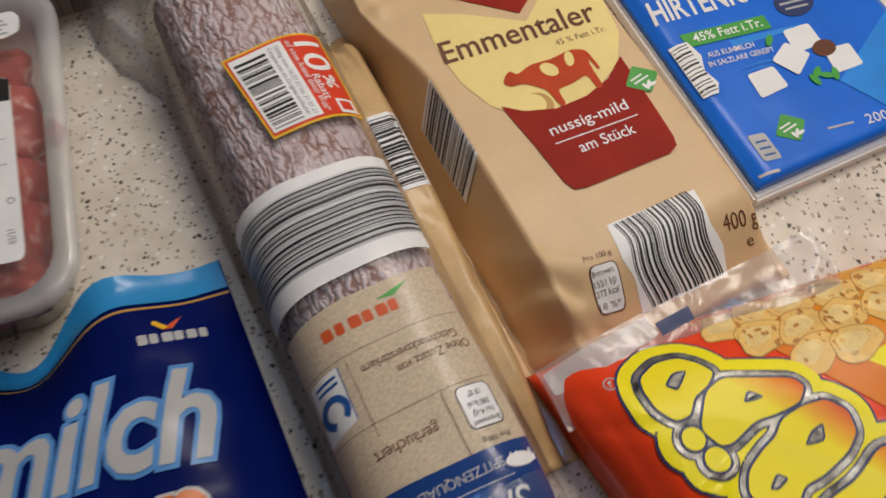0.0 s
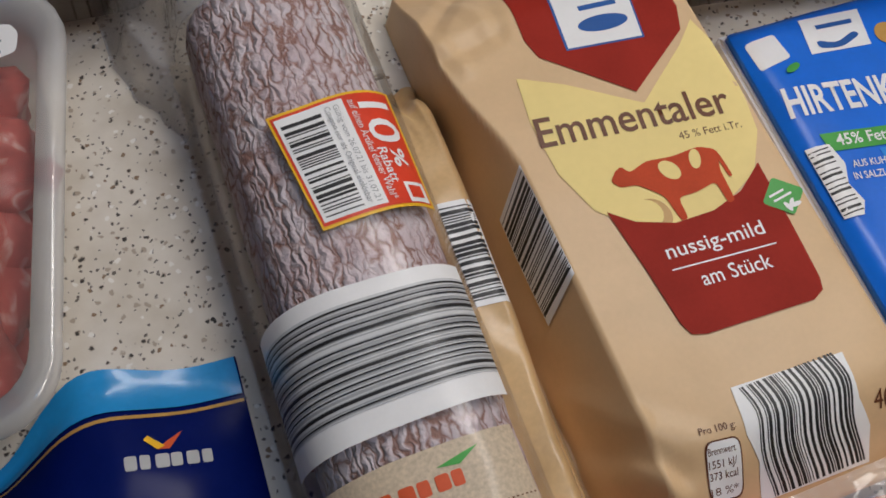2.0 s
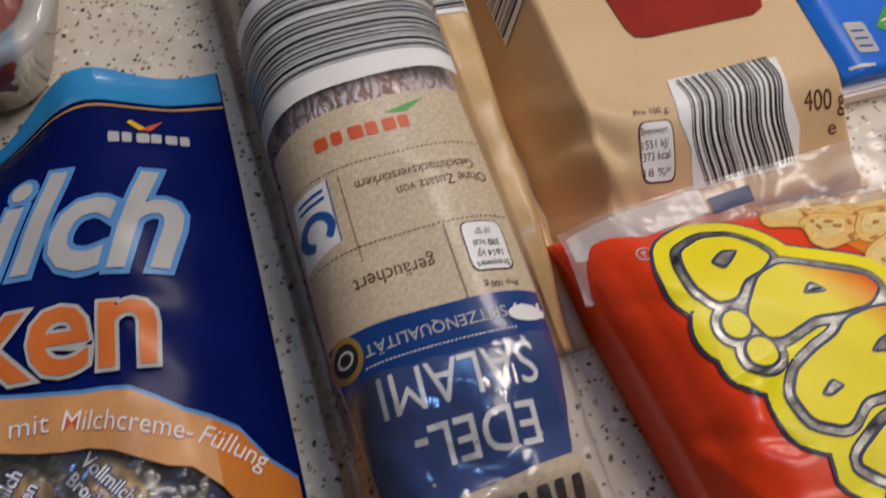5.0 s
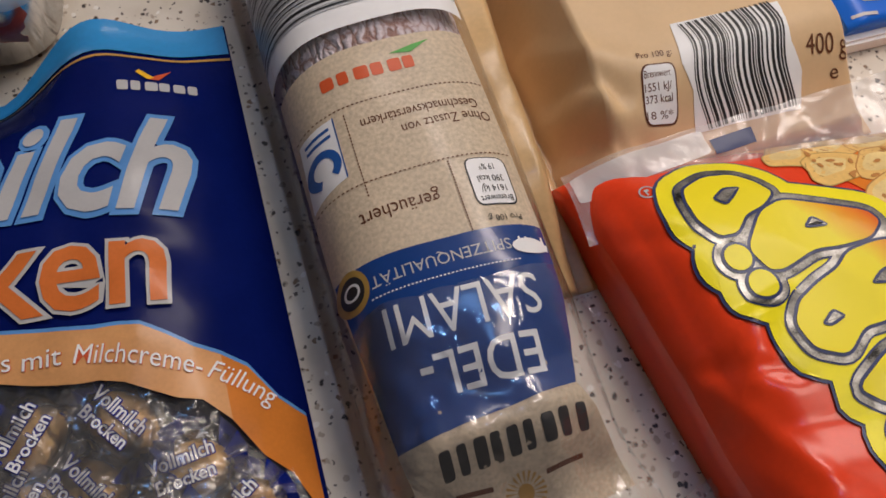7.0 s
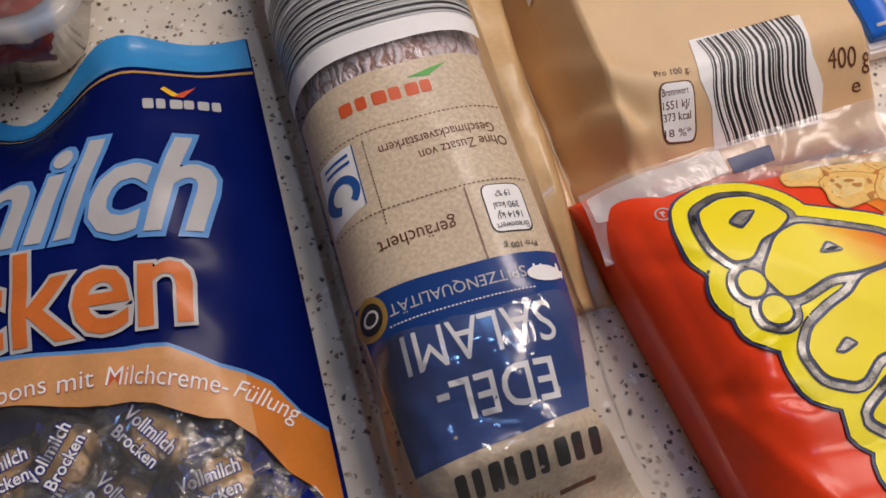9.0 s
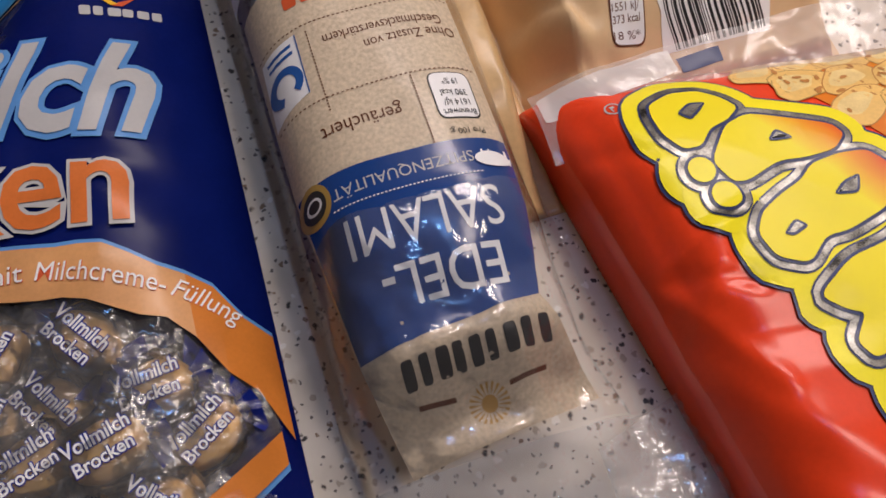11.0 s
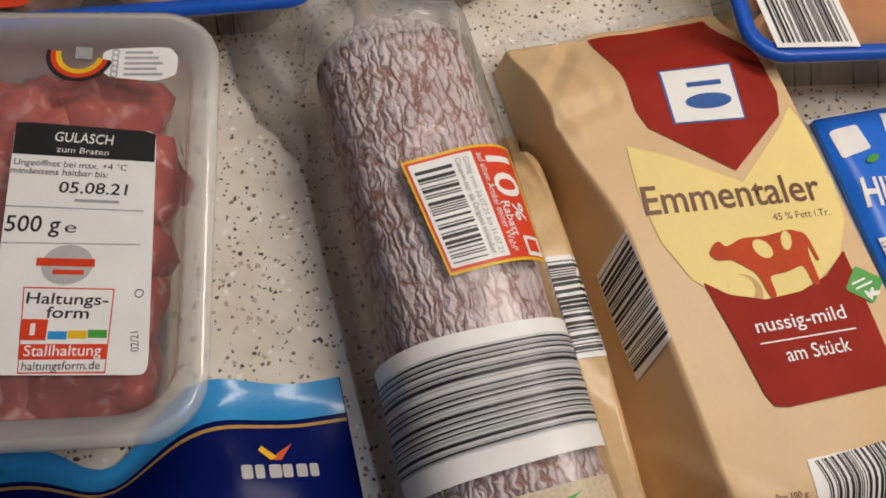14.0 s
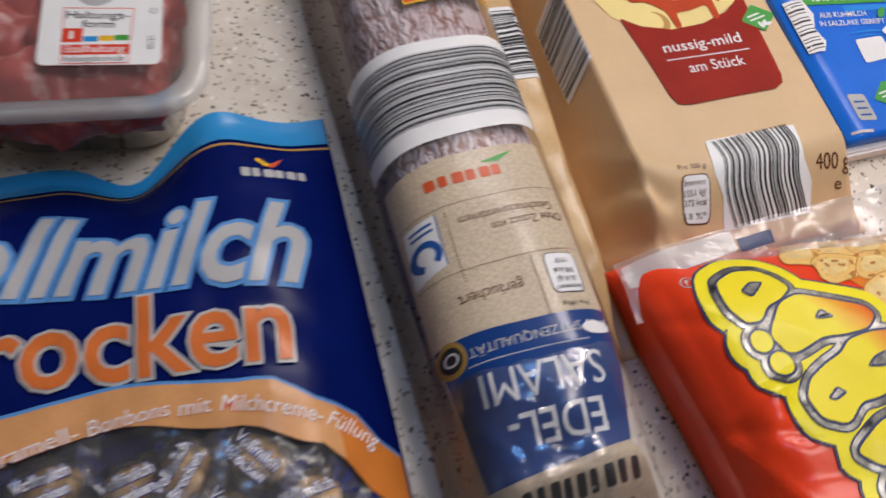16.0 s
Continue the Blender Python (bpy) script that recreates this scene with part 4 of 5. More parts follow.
def sweet_surface(u, v):
    def f(x, d):
        return 1 - (1 - min(1.0, max(0.0, x / d))) ** 2
    z = 0.002 + 0.026 * f(-u, 0.05) * f(u + 0.195, 0.05) * f(-v - 0.008, 0.07) * f(v + 0.25, 0.04)
    z += (0.0030 * crumple(u, v, 26, 31.0) + 0.0012 * crumple(u, v, 75, 6.0)) * f(-u + 0.004, 0.03) * (0.3 + 0.7 * f(-v, 0.05))
    z += 0.012 * math.exp(-((u + 0.045) / 0.02) ** 2) * math.exp(-(v / 0.03) ** 2)
    return (u, sweet_warp(u, v), max(0.0012, z))


BAND_TOP = curve_of((-0.195, -0.175), (-0.185, -0.148), (-0.165, -0.128), (-0.13, -0.114), (-0.0928, -0.1115), (-0.0435, -0.120), (-0.0184, -0.1325), (-0.0030, -0.150), (0.0, -0.1535))
BAND_LOW = curve_of((-0.195, -0.195), (-0.185, -0.168), (-0.165, -0.146), (-0.13, -0.129), (-0.094, -0.1254), (-0.0528, -0.1345), (-0.0259, -0.1455), (-0.010, -0.166), (0.0, -0.185))


def build_sweets():
    ob = thing("sweet_bag", 0.008, 0.09, 0, 26.2, "dark blue foil bag of caramel sweets with a clear window", "sweet bag")

    def in_window(u, v):
        return v < BAND_LOW(u) + 0.003 and v > -0.222 + 30 * (u + 0.0975) ** 2 * 0.15 and -0.188 < u < -0.0045
    part("foil", sheet_grid(lambda v: -0.195, lambda v: 0.0, -0.25, 0.0, 84, 110, sweet_surface, lambda u, v: (u, sweet_warp(u, v), 0.0006), lambda u, v: not in_window(u, v)), SWEET, ob, "glossy dark blue printed foil")
    part("window", sheet_grid(lambda v: -0.195, lambda v: 0.0, -0.25, 0.0, 84, 110, lambda u, v: tuple(Vector(sweet_surface(u, v)) + Vector((0, 0, 0.0025 * crumple(u, v, 130, 14)))), None, in_window), WINDOWFILM, ob, "crinkled clear window film")
    p = Pack(ob, sweet_surface, 0.004, 0.00020)
    p.show("top_strip", SKY, mm(-194.5, -0.2, -0.4, -0.2, -0.4, -13.5, -194.5, -13.5), lift=0.0004, label="light blue sealed top strip")
    p.show("gold_line", GOLD, mm(-194.5, -15.2, -0.4, -15.2, -0.4, -16.4, -194.5, -16.4))
    p.show("maker_shape", CREAM, *block_marks([-37.5, -33.2, -28.9, -24.6, -20.3, -16.0], -33.2, 3.5, 4.6, -0.06))
    p.show("maker_leaf", LOGORED, mm(-28, -27.6, -24.6, -27.8, -20.6, -22.2, -25.4, -25.2))
    p.show("maker_leaf", YELLOW, mm(-28, -27.6, -25.8, -26.6, -30.4, -22.6, -31.6, -24))
    # the two big words
    for mat, bold, lift in ((PALEBLUE, 0.055, 0.0), (CREAM, 0.018, 0.0003)):
        p.letter("Vollmilch", mat, (-0.1700, -0.0615), (-0.0215, -0.0838), 0.0370, bold, 0.25, lift, "big_lettering")
    for mat, bold, lift in ((CREAM, 0.042, 0.0003), (ORANGE, 0.014, 0.0005)):
        p.letter("Brocken", mat, (-0.1575, -0.1020), (-0.0312, -0.1138), 0.0310, bold, 0.0, lift, "big_lettering")
    # the caramel-coloured band with its line of words
    us = [-0.19 + 0.189 * k / 30 for k in range(31)]
    p.show("light_blue_edge", PALEBLUE, *[[(a, BAND_TOP(a) + 0.0013), (b, BAND_TOP(b) + 0.0013), (b, BAND_TOP(b) - 0.001), (a, BAND_TOP(a) - 0.001)] for a, b in zip(us, us[1:])])
    p.show("caramel_band", BAND, *[[(a, BAND_TOP(a)), (b, BAND_TOP(b)), (b, BAND_LOW(b)), (a, BAND_LOW(a))] for a, b in zip(us, us[1:]) if b < -0.018], label="caramel-coloured curved band")
    p.show("band_end", BANDEND, *[[(a, BAND_TOP(a)), (b, BAND_TOP(b)), (b, BAND_LOW(b)), (a, BAND_LOW(a))] for a, b in zip(us, us[1:]) if b >= -0.019], label="orange end of the band")
    for words, left, right, arch in (("Karamell-", (-0.138, -0.1325), (-0.104, -0.1265), 0.0006), ("Bonbons", (-0.101, -0.1262), (-0.074, -0.1258), 0.0004), ("mit", (-0.0712, -0.1268), (-0.0605, -0.1280), 0.0),
                                     ("Milchcreme-", (-0.0575, -0.1284), (-0.0255, -0.1385), 0.0010), ("Füllung", (-0.0242, -0.1390), (-0.0095, -0.1490), 0.0006)):
        p.letter(words, LOGORED, left, right, 0.0058, 0.012, 0, 0.0, "band_lettering", arch)
        p.letter(words, WHITE, left, right, 0.0058, 0.0, 0, 0.0002, "band_lettering", arch)

    def low_edge(u):
        return -0.222 + 4.5 * (u + 0.0975) ** 2
    us = [-0.187 + 0.183 * k / 30 for k in range(31)]
    p.show("light_blue_edge", PALEBLUE, *[[(a, low_edge(a) - 0.0075), (b, low_edge(b) - 0.0075), (b, low_edge(b) - 0.010), (a, low_edge(a) - 0.010)] for a, b in zip(us, us[1:])])
    p.show("lower_band", BANDEND, *[[(a, low_edge(a) + 0.001), (b, low_edge(b) + 0.001), (b, low_edge(b) - 0.0085), (a, low_edge(a) - 0.0085)] for a, b in zip(us, us[1:])], label="orange band under the window")
    # wrapped sweets behind the window
    r = random.Random(4)
    for j in range(5):
        for i in range(8):
            u, v = -0.027 - i * 0.0222 + r.uniform(-0.004, 0.004) - (j % 2) * 0.010, -0.142 - j * 0.0185 + r.uniform(-0.004, 0.004)
            if v > BAND_LOW(u) - 0.006 or u < -0.182:
                continue
            z, turn = sweet_surface(u, v)[2] - 0.0082 - 0.003 * (j % 2), r.uniform(-60, 60)
            bm = bmesh.new()
            lump(bm, u, v, max(0.008, z), 0.0115, 0.0085, 0.0065, turn, 0.08, i + j, 3)
            sweet = part("sweet", bm, CANDY, ob, "caramel sweet in a printed clear wrapper")
            bm = bmesh.new()
            lump(bm, u, v, max(0.008, z) + 0.0006, 0.0138, 0.0108, 0.0084, turn, 0.45, i * 2 + j * 3, 3, 2.2)
            part("wrapper_film", bm, WRAPFILM, sweet, "crinkled clear wrapper")
            for k in range(2):
                ou, ov, spin = u + r.uniform(-0.012, 0.012), v + r.uniform(-0.010, 0.010), r.uniform(0, math.pi)
                if ov > BAND_LOW(ou) - 0.004 or not -0.186 < ou < -0.008:
                    continue
                top = sweet_surface(ou, ov)[2] - 0.0012

                def loose(x, y, ou=ou, ov=ov, spin=spin, top=top, seed=i * 7.0 + j * 3 + k):
                    fall = max(abs(x) / 0.013, abs(y) / 0.008) ** 2
                    return (ou + x * math.cos(spin) - y * math.sin(spin), ov + x * math.sin(spin) + y * math.cos(spin), max(0.004, top - 0.004 * fall - 0.004 * abs(crumple(x, y, 110, seed))))
                part("wrapper_fold", sheet_grid(lambda y: -0.013, lambda y: 0.013, -0.008, 0.008, 16, 12, loose), WRAPFILM, sweet, "loose crumpled wrapper film")
            c, s = math.cos(radians(turn)), math.sin(radians(turn))
            for side in (-1, 1):
                bm = bmesh.new()
                for k in range(9):
                    a0, a1 = -0.9 + 0.2 * k, -0.7 + 0.2 * k
                    pts = []
                    for rad, a in ((0.009, a0 * 0.25), (0.009, a1 * 0.25), (0.0170, a1), (0.0170, a0)):
                        x, y = side * rad * math.cos(a), rad * math.sin(a)
                        pts.append((u + x * c - y * s, v + x * s + y * c, max(0.006, z + 0.001 + 0.0034 * (-1) ** (k + (a == a1)) * (rad > 0.012))))
                    bm.faces.new([bm.verts.new(q) for q in pts])
                part("wrapper_twist", bm, WRAPBLUE if r.random() < 0.55 else FLAP, sweet, "twisted wrapper end", False)
            q = Pack(sweet, lambda x, y, z=z: (x, y, max(0.008, z) + 0.0082), 0.01)
            d = Vector((c, s))
            o = Vector((u, v))
            n = Vector((-s, c))
            for words, half, drop, high in (("Vollmilch", 0.0092, -0.0006, 0.0042), ("Brocken", 0.0080, 0.0052, 0.0038)):
                q.letter(words, WRAPBLUE, tuple(o - d * half - n * drop), tuple(o + d * half - n * drop), high, 0.075)
                q.letter(words, WHITE, tuple(o - d * half - n * drop), tuple(o + d * half - n * drop), high, 0.022)


# ---- the red snack bag ----
def snack_edge(u):
    return 0.004 - 0.27 * u


SNACK_FOLDS = (((0.004, -0.094), (0.034, -0.104), -0.0020, 0.011), ((0.003, -0.090), (0.020, -0.070), 0.0016, 0.006), ((0.006, -0.110), (0.030, -0.150), 0.0010, 0.009),
               ((0.008, -0.020), (0.006, -0.085), -0.0016, 0.006), ((0.000, -0.072), (0.030, -0.066), 0.0014, 0.004), ((0.000, -0.072), (0.022, -0.086), -0.0014, 0.004),
               ((0.001, -0.074), (0.014, -0.112), 0.0013, 0.004), ((0.003, -0.030), (0.016, -0.040), -0.0010, 0.004), ((0.010, -0.130), (0.044, -0.190), -0.0013, 0.010))


def snack_surface(u, v):
    def f(x, d):
        return math.sqrt(1 - (1 - min(1.0, max(0.0, x / d))) ** 2)
    z = 0.002 + 0.041 * f(u + 0.004, 0.022) * f(0.215 - u, 0.04) * (0.20 + 0.80 * f(snack_edge(u) - v, 0.052)) * f(v + 0.235, 0.05)
    z += 0.0009 * crumple(u, v, 24, 41.0) - 0.0012 * abs(crumple(u + v * 0.6, v * 0.5, 34, 16.0))
    for a, b, depth, wide in SNACK_FOLDS:
        z += depth * max(0.0, 1 - apart(u, v, a, b) / wide)
    return (u, v, max(0.0012, z))


def build_snack():
    ob = thing("snack_bag", 0.1385, 0.0375, 0, 34.8, "shiny red and orange snack bag with bold yellow lettering shapes", "snack bag")
    part("foil", sheet_grid(lambda v: 0.0, lambda v: 0.213, 0.0, 1.0, 110, 120, lambda u, v: snack_surface(u, -0.233 + (snack_edge(u) + 0.233) * v), lambda u, v: (u, -0.233 + (snack_edge(u) + 0.233) * v, 0.0006)), BAGRED, ob, "glossy bright red foil")
    p = Pack(ob, snack_surface, 0.003, 0.00013)
    p.show("orange_field", FIELDFADE, mm(52, -10.5, 130, -31.5, 210, -53, 210, -225, 118, -225, 100, -150, 88, -85, 72, -45, 60, -20), label="orange to yellow side of the print")
    r = random.Random(9)
    for k, (x, y) in enumerate(((66, -25), (79, -27), (93, -32), (108, -37), (124, -42), (140, -48), (72, -36), (86, -41), (101, -46), (117, -51), (133, -56), (80, -51), (95, -56))):
        o = rounded([(x / 1000 + 0.0105 * w * math.cos(a), y / 1000 + 0.0072 * w * math.sin(a)) for a, w in [(0.571 * i, r.uniform(0.78, 1.12)) for i in range(11)]], 0.3, 2)
        p.show("puff_shade", TOAST if k % 3 else GOLD, outset(o, 0.0004), tier=2 + 0.12 * k)
        p.show("puff_picture", PEANUT, o, label="picture of a roasted puff", tier=2.05 + 0.12 * k)
        p.show("puff_light", PUFFLIGHT, [(x / 1000 - 0.001 + (a - x / 1000) * 0.62, y / 1000 + 0.001 + (b - y / 1000) * 0.55) for a, b in o], tier=2.1 + 0.12 * k)
    p.show("toasted_speck", TOAST, *[ellipse(r.uniform(0.062, 0.125), r.uniform(-0.052, -0.026), r.uniform(0.0008, 0.0018), 0.0007, r.uniform(0, 180), 8) for _ in range(34)], tier=4.4)
    p.show("yellow_plate", BAGYELLOW, mm(92, -62, 136, -64, 150, -82, 106, -88), mm(112, -98, 160, -90, 170, -120, 122, -128))
    p.show("green_shape", GREEN, mm(104, -68, 107, -68, 110, -80, 107, -80), mm(111, -71, 116, -71, 118, -79, 113, -79), mm(120, -66, 123, -66, 126, -79, 123, -79))
    # fat outlined shapes in place of the name on the bag: a dark line, a yellow rim, silver foil, then the shapes
    shapes = (
        (mm(24.6, -25, 33, -23.2, 40.7, -26.2, 44.4, -31.5, 46.4, -37.5, 41, -40.2, 34.6, -40.8, 28.9, -45.1, 23.7, -43.9, 21.1, -37.2, 22.2, -29.7), mm(29.2, -32, 34.8, -29.6, 39.5, -31.7, 35.6, -34.2, 31.6, -36)),
        (mm(39, -41.5, 46.8, -40.6, 55, -46.1, 66.5, -53.8, 67.6, -58.3, 62.2, -61.6, 53.3, -60.4, 45.6, -58.2, 34.5, -59.9, 30.6, -58.4, 28.6, -50.5), mm(46.2, -51.6, 50.7, -48.6, 54, -54)),
        (mm(47.7, -65.8, 53.5, -62.6, 62.2, -63, 69.9, -65.4, 73.4, -72.3, 71, -79.2, 63.7, -82.5, 51.8, -83.8, 44.3, -82.8, 35.9, -87.7, 28.5, -82.5, 27.8, -74.7, 32.6, -69.6, 40.7, -67), mm(53, -73.4, 58.1, -70.8, 64, -70.6, 60.3, -76), mm(34, -77.6, 39.5, -74.8, 42, -78.4, 36.3, -79.4)),
        (mm(33, -96, 46.6, -90.5, 60, -90.6, 74, -86.6, 84, -93, 80, -108, 66, -116, 55.1, -115, 43.1, -116.4, 36, -116, 34.8, -110.5, 41.5, -105, 38, -102.2), mm(55, -103, 64, -98.5, 70, -102, 61, -107.5)),
        (mm(38, -125, 44, -120.4, 58, -119.6, 76, -120, 86, -130, 80, -146, 62, -150, 46, -144, 38.4, -134), mm(52, -132, 64, -128, 70, -134, 58, -139)),
    )
    fat = [rounded(solid, 0.30) for solid, *_ in shapes] + [ellipse(0.0246, -0.0517, 0.0038, 0.0040), ellipse(0.0266, -0.0612, 0.0040, 0.0042)]
    for name, material, wider, tier, label in (("logo_outline", NAVYINK, 8.6, 3, ""), ("logo_rim", BAGYELLOW, 7.7, 5, "bright yellow rim"), ("logo_rim_line", NAVYINK, 3.2, 7, ""), ("logo_foil", SILVER, 2.7, 9, "silver foil ground"), ("logo_shape_edge", NAVYINK, 0.9, 11, "")):
        for k, o in enumerate(fat):
            p.show(name, material, outset(o, wider / 1000), label=label, tier=tier + 0.25 * k)
    for k, o in enumerate(fat):
        p.show("logo_shape", LOGOFADE if k < 5 else BAGYELLOW, o, label="fat rounded shape, yellow fading to red", tier=13 + 0.25 * k)
    for k, h in enumerate([h for _, *holes in shapes for h in holes]):
        p.show("logo_hole_edge", NAVYINK, rounded(h, 0.30, 4), tier=15.2)
        p.show("logo_hole", SILVER, outset(rounded(h, 0.30, 4), -0.0008), tier=16.4)
    p.show("small_ring", CREAM, *ring(0.0160, -0.0205, 0.0026, 0.0005, 18), mm(15.2, -19.4, 16.6, -19.4, 16.6, -20.4, 15.2, -20.4), mm(15.2, -19.4, 15.7, -19.4, 15.7, -21.8, 15.2, -21.8))


# ---- meat tray ----
def round_rect(x0, y0, x1, y1, r, n=6):
    out = []
    for cx, cy, a in ((x1 - r, y1 - r, 0), (x0 + r, y1 - r, 90), (x0 + r, y0 + r, 180), (x1 - r, y0 + r, 270)):
        out += [(cx + r * math.cos(radians(a + 90 * k / n)), cy + r * math.sin(radians(a + 90 * k / n))) for k in range(n + 1)]
    return out


def loft(bm, *rings):
    """Joins equal closed outlines, each (points, z), into one skin."""
    rows = [[bm.verts.new((x, y, z)) for x, y in pts] for pts, z in rings]
    n = len(rows[0])
    for p, q in zip(rows, rows[1:]):
        for k in range(n):
            bm.faces.new((p[k], p[(k + 1) % n], q[(k + 1) % n], q[k]))
    return rows


def build_goulash():
    ob = thing("meat_tray", -0.019, 0.048, 0, 16.9, "clear plastic tray of raw diced beef with a white label", "meat tray")
    x0, x1, y0, y1, top = -0.118, 0.0, 0.0, 0.150, 0.059
    bm = bmesh.new()
    rows = loft(bm, (round_rect(x0, y0, x1, y1, 0.020), top - 0.004), (round_rect(x0, y0, x1, y1, 0.020), top), (round_rect(x0 + 0.003, y0 + 0.003, x1 - 0.003, y1 - 0.003, 0.018), top + 0.0008),
                (round_rect(x0 + 0.008, y0 + 0.008, x1 - 0.008, y1 - 0.008, 0.016), top - 0.0012), (round_rect(x0 + 0.010, y0 + 0.010, x1 - 0.010, y1 - 0.010, 0.016), top - 0.006),
                (round_rect(x0 + 0.020, y0 + 0.020, x1 - 0.020, y1 - 0.020, 0.018), 0.006), (round_rect(x0 + 0.024, y0 + 0.024, x1 - 0.024, y1 - 0.024, 0.016), 0.001))
    bm.faces.new(rows[-1])
    part("tray", bm, TRAYFILM, ob, "milky clear plastic tray with a wide rim")
    part("lid_film", lay(polygon(round_rect(x0 + 0.003, y0 + 0.003, x1 - 0.003, y1 - 0.003, 0.018)), lambda u, v: (u, v, top + 0.0012 + 0.0006 * crumple(u, v, 50, 3)), 0, 0.008), LID, ob, "clear lid film")
    r = random.Random(12)
    for j in range(5):
        for i in range(4):
            bm = bmesh.new()
            lump(bm, -0.038 - i * 0.0165 + r.uniform(-0.003, 0.003), 0.031 + j * 0.0215 + r.uniform(-0.003, 0.003), 0.034 + r.uniform(-0.002, 0.003), 0.021, 0.020, 0.019, r.uniform(0, 90), 0.5, i * 3 + j * 7)
            part("meat_piece", bm, MEAT, ob, "raw dark red beef cube")
    for i in range(4):
        for j in range(4):
            bm = bmesh.new()
            lump(bm, -0.034 - i * 0.017, 0.037 + j * 0.025, 0.015, 0.013, 0.015, 0.0135, 20 * i, 0.2, i + j * 5)
            part("meat_piece", bm, MEAT, ob, "raw dark red beef cube")
    p = Pack(ob, lambda u, v: (u, v, top + 0.0018), 0.02, 0.00006)
    lab = p.show("label", GULLABEL, rounded(mm(-62.5, 105, -18.5, 100.5, -16.5, 19.2, -61.5, 21.2), 0.06), label="white printed weight label")
    p.show("label_header", BLACK, mm(-62.3, 104.6, -58, 104.6, -22, 100.8, -18.7, 99.5, -18.6, 89.2, -62.3, 93.2))
    p.letter("GULASCH", WHITE, (-0.0500, 0.0975), (-0.0320, 0.0957), 0.0036, 0.006)
    p.letter("zum Braten", WHITE, (-0.0490, 0.0935), (-0.0330, 0.0918), 0.0022)
    p.letter("Ungeöffnet bei max. +4 °C", BLACK, (-0.0615, 0.0893), (-0.0270, 0.0862), 0.0022)
    p.letter("mindestens haltbar bis:", BLACK, (-0.0620, 0.0863), (-0.0325, 0.0838), 0.0022)
    p.letter("05.08.21", BLACK, (-0.0470, 0.0790), (-0.0265, 0.0775), 0.0040, 0.01)
    p.show("number_bar", GREY, mm(-42, 76.6, -28.5, 75.6, -28.5, 74.6, -42, 75.6))
    p.show("label_rule", GREY, mm(-62.6, 75, -20.9, 72, -20.9, 71.6, -62.6, 74.6), mm(-62.4, 62.6, -21.0, 60.6, -21.0, 60.2, -62.4, 62.2))
    p.letter("500 g", BLACK, (-0.0615, 0.0662), (-0.0455, 0.0654), 0.0056, 0.008)
    p.letter("e", BLACK, (-0.0440, 0.0652), (-0.0405, 0.0650), 0.0040)
    p.show("butcher_mark", CREAM, ellipse(-0.0420, 0.0545, 0.0075, 0.0065))
    p.show("butcher_mark_shape", COUPON, mm(-51, 57, -34, 56, -34, 53.4, -51, 54.4), mm(-46, 53, -37, 52.5, -37, 51, -46, 51.5))
    p.show("scheme_frame", COUPON, mm(-53.8, 47.8, -27.6, 46.2, -28.4, 20.3, -52.6, 21.2))
    p.show("scheme_field", GULLABEL, mm(-53.4, 47.3, -28.0, 45.8, -28.7, 20.8, -52.3, 21.6))
    p.letter("Haltungs-", BLACK, (-0.0525, 0.0425), (-0.0293, 0.0410), 0.0036, 0.01)
    p.letter("form", BLACK, (-0.0465, 0.0378), (-0.0345, 0.0370), 0.0036, 0.01)
    p.show("scheme_step", COUPON, mm(-53.2, 37.6, -45.6, 37.2, -45.8, 30.8, -53.1, 31.2))
    p.letter("1", WHITE, (-0.0504, 0.0325), (-0.0490, 0.0325), 0.0038)
    for m, a in ((SKY, -45.4), (YELLOW, -39.8), (GREEN, -34.2)):
        p.show("scheme_step", m, mm(a, 33.6, a + 5.4, 33.3, a + 5.4, 30.8, a, 31.1))
    p.show("scheme_bar", COUPON, mm(-53.0, 30.0, -28.5, 29.0, -28.6, 24.4, -52.8, 25.3))
    p.letter("Stallhaltung", WHITE, (-0.0515, 0.0263), (-0.0300, 0.0256), 0.0034, 0.008)
    p.letter("haltungsform.de", BLACK, (-0.0515, 0.0221), (-0.0300, 0.0215), 0.0026)
    p.letter("02/21", BLACK, (-0.0195, 0.0265), (-0.0200, 0.0325), 0.0024)
    p.show("small_ring", BLACK, *ring(-0.0205, 0.0445, 0.0014, 0.0003, 12))
    p.show("origin_sticker", WHITE, rounded(mm(-38, 133, -16, 134, -13, 130, -13.4, 122.5, -20, 120, -37, 122), 0.25), label="white sticker with coloured arcs and a list")
    for m, a in ((BLACK, 9.5), (COUPON, 8.0), (YELLOW, 6.4)):
        p.show("coloured_arc", m, *ring(-0.0450, 0.1310, a / 1000 + 0.0015, 0.0018, 16, 170, 345))
    p.show("grey_block", GREY, mm(-46.5, 133.8, -41, 133.5, -41, 128.8, -46.5, 129.2))
    for k, w in enumerate((9, 11, 12.5, 10.5, 12.5)):
        y = 131.6 - 2.2 * k
        p.show("list_ring", GREY, *ring(-0.0335, y / 1000, 0.0013, 0.0004, 10))
        p.show("list_line", GREY, mm(-30.5, y + 0.5, -30.5 + w, y + 0.5, -30.5 + w, y - 0.5, -30.5, y - 0.5))


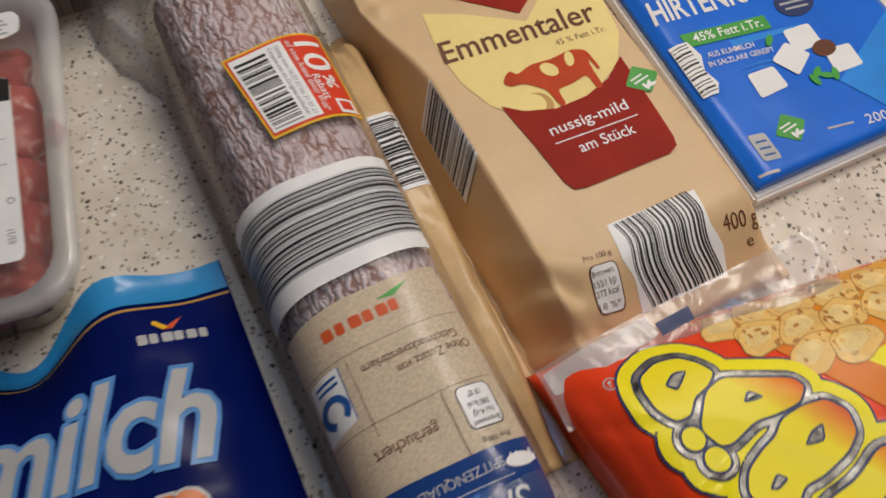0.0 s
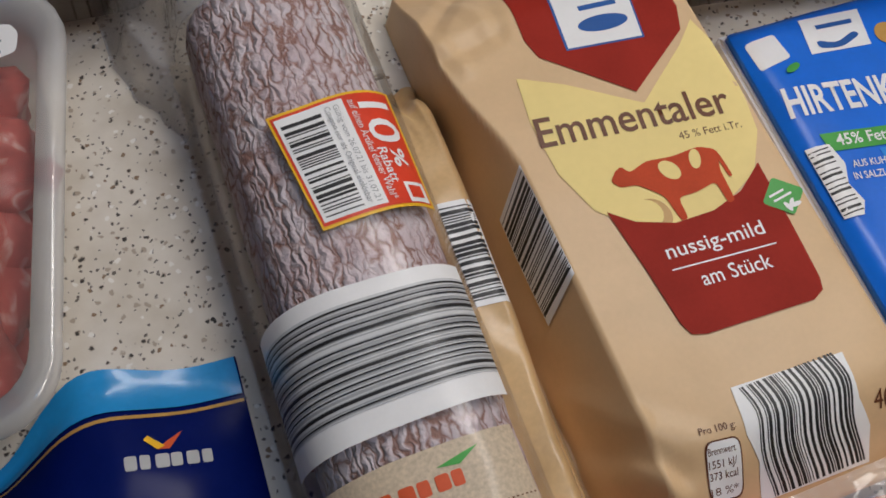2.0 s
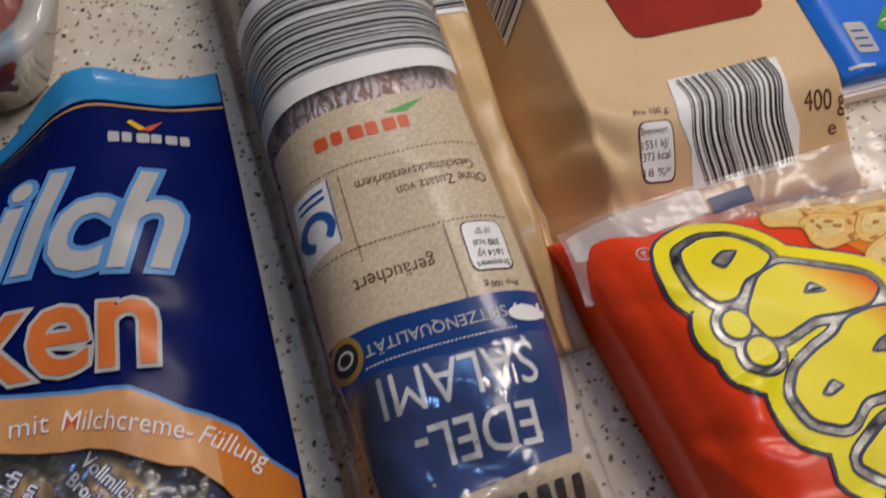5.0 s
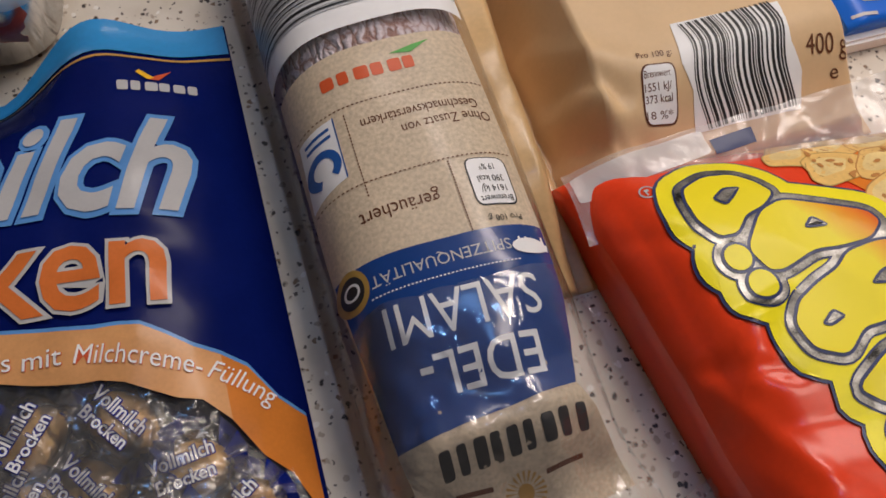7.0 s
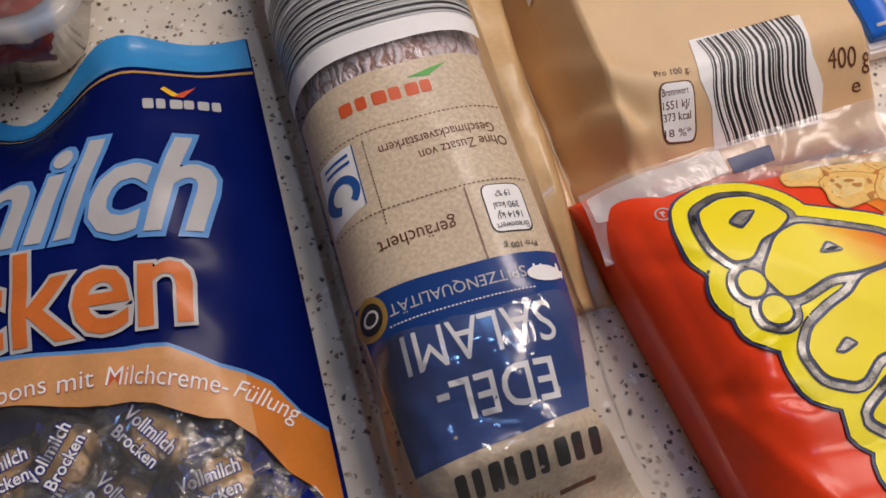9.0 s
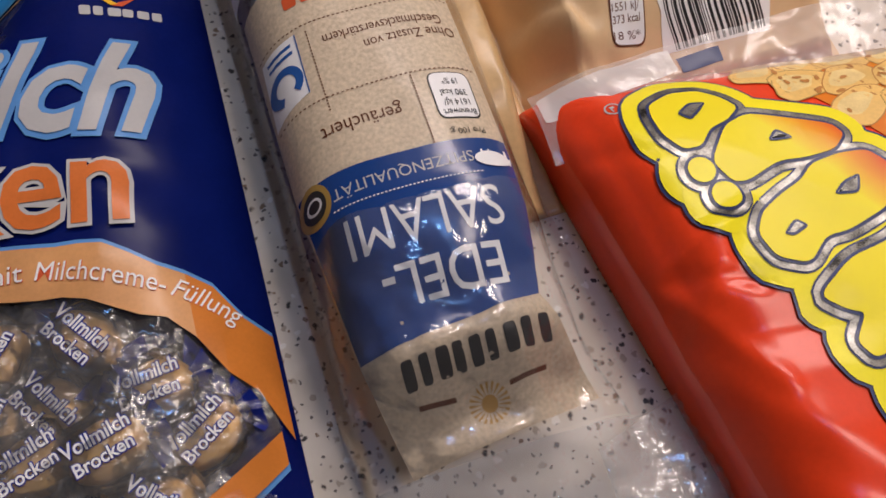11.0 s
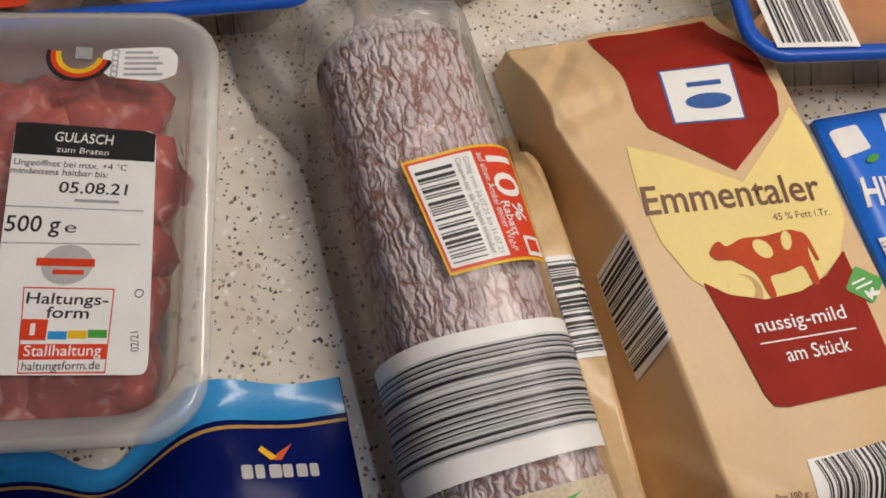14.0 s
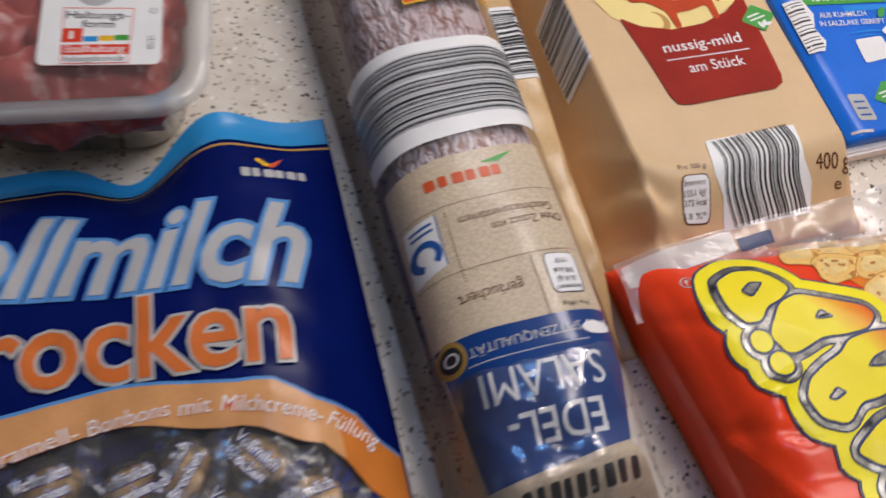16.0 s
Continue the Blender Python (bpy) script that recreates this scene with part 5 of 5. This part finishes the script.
# ---- trays with a blue rim ----
def blue_tray(name, x, y, rz, width, depth, top, label):
    """A clear tray with a blue printed rim, its corner at the origin; width may run to the left (negative)."""
    ob = thing(name, x, y, 0, rz, label, "meat tray")
    x0, x1 = min(0, width), max(0, width)
    bm = bmesh.new()
    rows = loft(bm, (round_rect(x0, 0, x1, depth, 0.016), top - 0.003), (round_rect(x0, 0, x1, depth, 0.016), top), (round_rect(x0 + 0.005, 0.005, x1 - 0.005, depth - 0.005, 0.013), top - 0.001),
                (round_rect(x0 + 0.016, 0.016, x1 - 0.016, depth - 0.016, 0.014), 0.004), (round_rect(x0 + 0.020, 0.020, x1 - 0.020, depth - 0.020, 0.012), 0.001))
    bm.faces.new(rows[-1])
    part("tray", bm, TRAYFILM, ob, "clear plastic tray")
    bm = bmesh.new()
    loft(bm, (round_rect(x0 - 0.0006, -0.0006, x1 + 0.0006, depth + 0.0006, 0.016), top - 0.0015), (round_rect(x0 - 0.0004, -0.0004, x1 + 0.0004, depth + 0.0004, 0.016), top + 0.0016), (round_rect(x0 + 0.0046, 0.0046, x1 - 0.0046, depth - 0.0046, 0.0125), top + 0.0016), (round_rect(x0 + 0.0046, 0.0046, x1 - 0.0046, depth - 0.0046, 0.0125), top + 0.0006))
    part("blue_rim", bm, TRAYBLUE, ob, "bright blue printed rim")
    part("lid_film", lay(polygon(round_rect(x0 + 0.004, 0.004, x1 - 0.004, depth - 0.004, 0.012)), lambda u, v: (u, v, top + 0.0010 + 0.0008 * crumple(u, v, 40, 5)), 0, 0.010), LID, ob, "clear lid film")
    return ob, Pack(ob, lambda u, v: (u, v, top + 0.0024), 0.02)


def build_sausages():
    ob, p = blue_tray("sausage_tray", 0.131, 0.237, 19, 0.20, 0.15, 0.048, "clear tray of brown smoked sausages with a blue rim")
    for k in range(5):
        bm = bmesh.new()
        y = 0.028 + 0.0235 * k
        pts = [(0.030 + 0.140 * i / 14, y + 0.004 * math.sin(i * 0.5 + k), 0.0265 + 0.002 * math.sin(i * 0.9 + k)) for i in range(15)]
        rod(bm, [(0.022, y, 0.026)] + pts + [(0.178, y, 0.026)], [0.004] + [0.0105] + [0.0122] * 13 + [0.0105] + [0.004], 18)
        part("sausage", bm, SAUSAGE, ob, "smooth orange-brown sausage")
        if k < 4:
            bm = bmesh.new()
            rod(bm, [(0.026, y + 0.011, 0.0155), (0.034, y + 0.011, 0.014), (0.166, y + 0.011, 0.014), (0.174, y + 0.011, 0.0155)], [0.004, 0.0105, 0.0105, 0.004], 14)
            part("sausage", bm, SAUSAGE, ob, "smooth orange-brown sausage")
    p.show("barcode_plate", WHITE, mm(7.5, 30.5, 42, 28.5, 45, 2.8, 10.5, 2.2 + 1.4), label="white barcode field")
    p.show("barcode", BLACK, *bars(mm(10.5, 29.5, 39.5, 28, 42, 5.2, 13, 5.6), bar_widths(41, 47)))


def build_pork():
    ob, p = blue_tray("pork_tray", -0.034, 0.222, 22.9, -0.19, 0.14, 0.040, "clear tray of pale pink meat with a blue rim")
    for k in range(4):
        bm = bmesh.new()
        lump(bm, -0.035 - 0.040 * k, 0.065, 0.021, 0.026, 0.046, 0.016, 8 * k, 0.2, k * 4.0)
        part("meat_slice", bm, PORK, ob, "pale pink meat slice")
    p.show("barcode_plate", WHITE, mm(-100, 38, -58.5, 38, -58.5, 7.4, -100, 9.4))
    p.show("barcode", BLACK, *bars(mm(-96.5, 38, -62, 38, -62, 9.6, -96.5, 11.2), bar_widths(51, 47)))
    p.show("red_mark", COUPON, rounded(mm(-132, 25, -106, 25, -106, 6, -132, 7), 0.3), label="red rounded mark")
    p.show("mark_shape", WHITE, rounded(mm(-120, 20, -110, 18, -111, 12, -119, 13), 0.3))


def build_jar():
    ob = thing("jar", -0.004, 0.296, 0, 0, "glass jar of dark red and yellow pickled vegetables", "jar")
    n = 40

    def turned(profile):
        bm = bmesh.new()
        rows = loft(bm, *[([(r * math.cos(2 * math.pi * k / n), r * math.sin(2 * math.pi * k / n)) for k in range(n)], z) for r, z in profile])
        bm.faces.new(rows[0][::-1])
        bm.faces.new(rows[-1])
        return bm
    part("glass", turned([(0.030, 0.0), (0.034, 0.003), (0.0355, 0.010), (0.0355, 0.050), (0.033, 0.058), (0.029, 0.062)]), LID, ob, "clear glass")
    part("pickles", turned([(0.029, 0.003), (0.0335, 0.006), (0.034, 0.012), (0.034, 0.048), (0.031, 0.054)]), PICKLE, ob, "dark red and yellow vegetables")
    part("lid", turned([(0.031, 0.060), (0.032, 0.061), (0.032, 0.070), (0.030, 0.072)]), SEALGOLD, ob, "golden screw lid")


build_salami()
build_emmental()
build_second_cheese()
build_feta()
build_sweets()
build_snack()
build_goulash()
build_sausages()
build_pork()
build_jar()
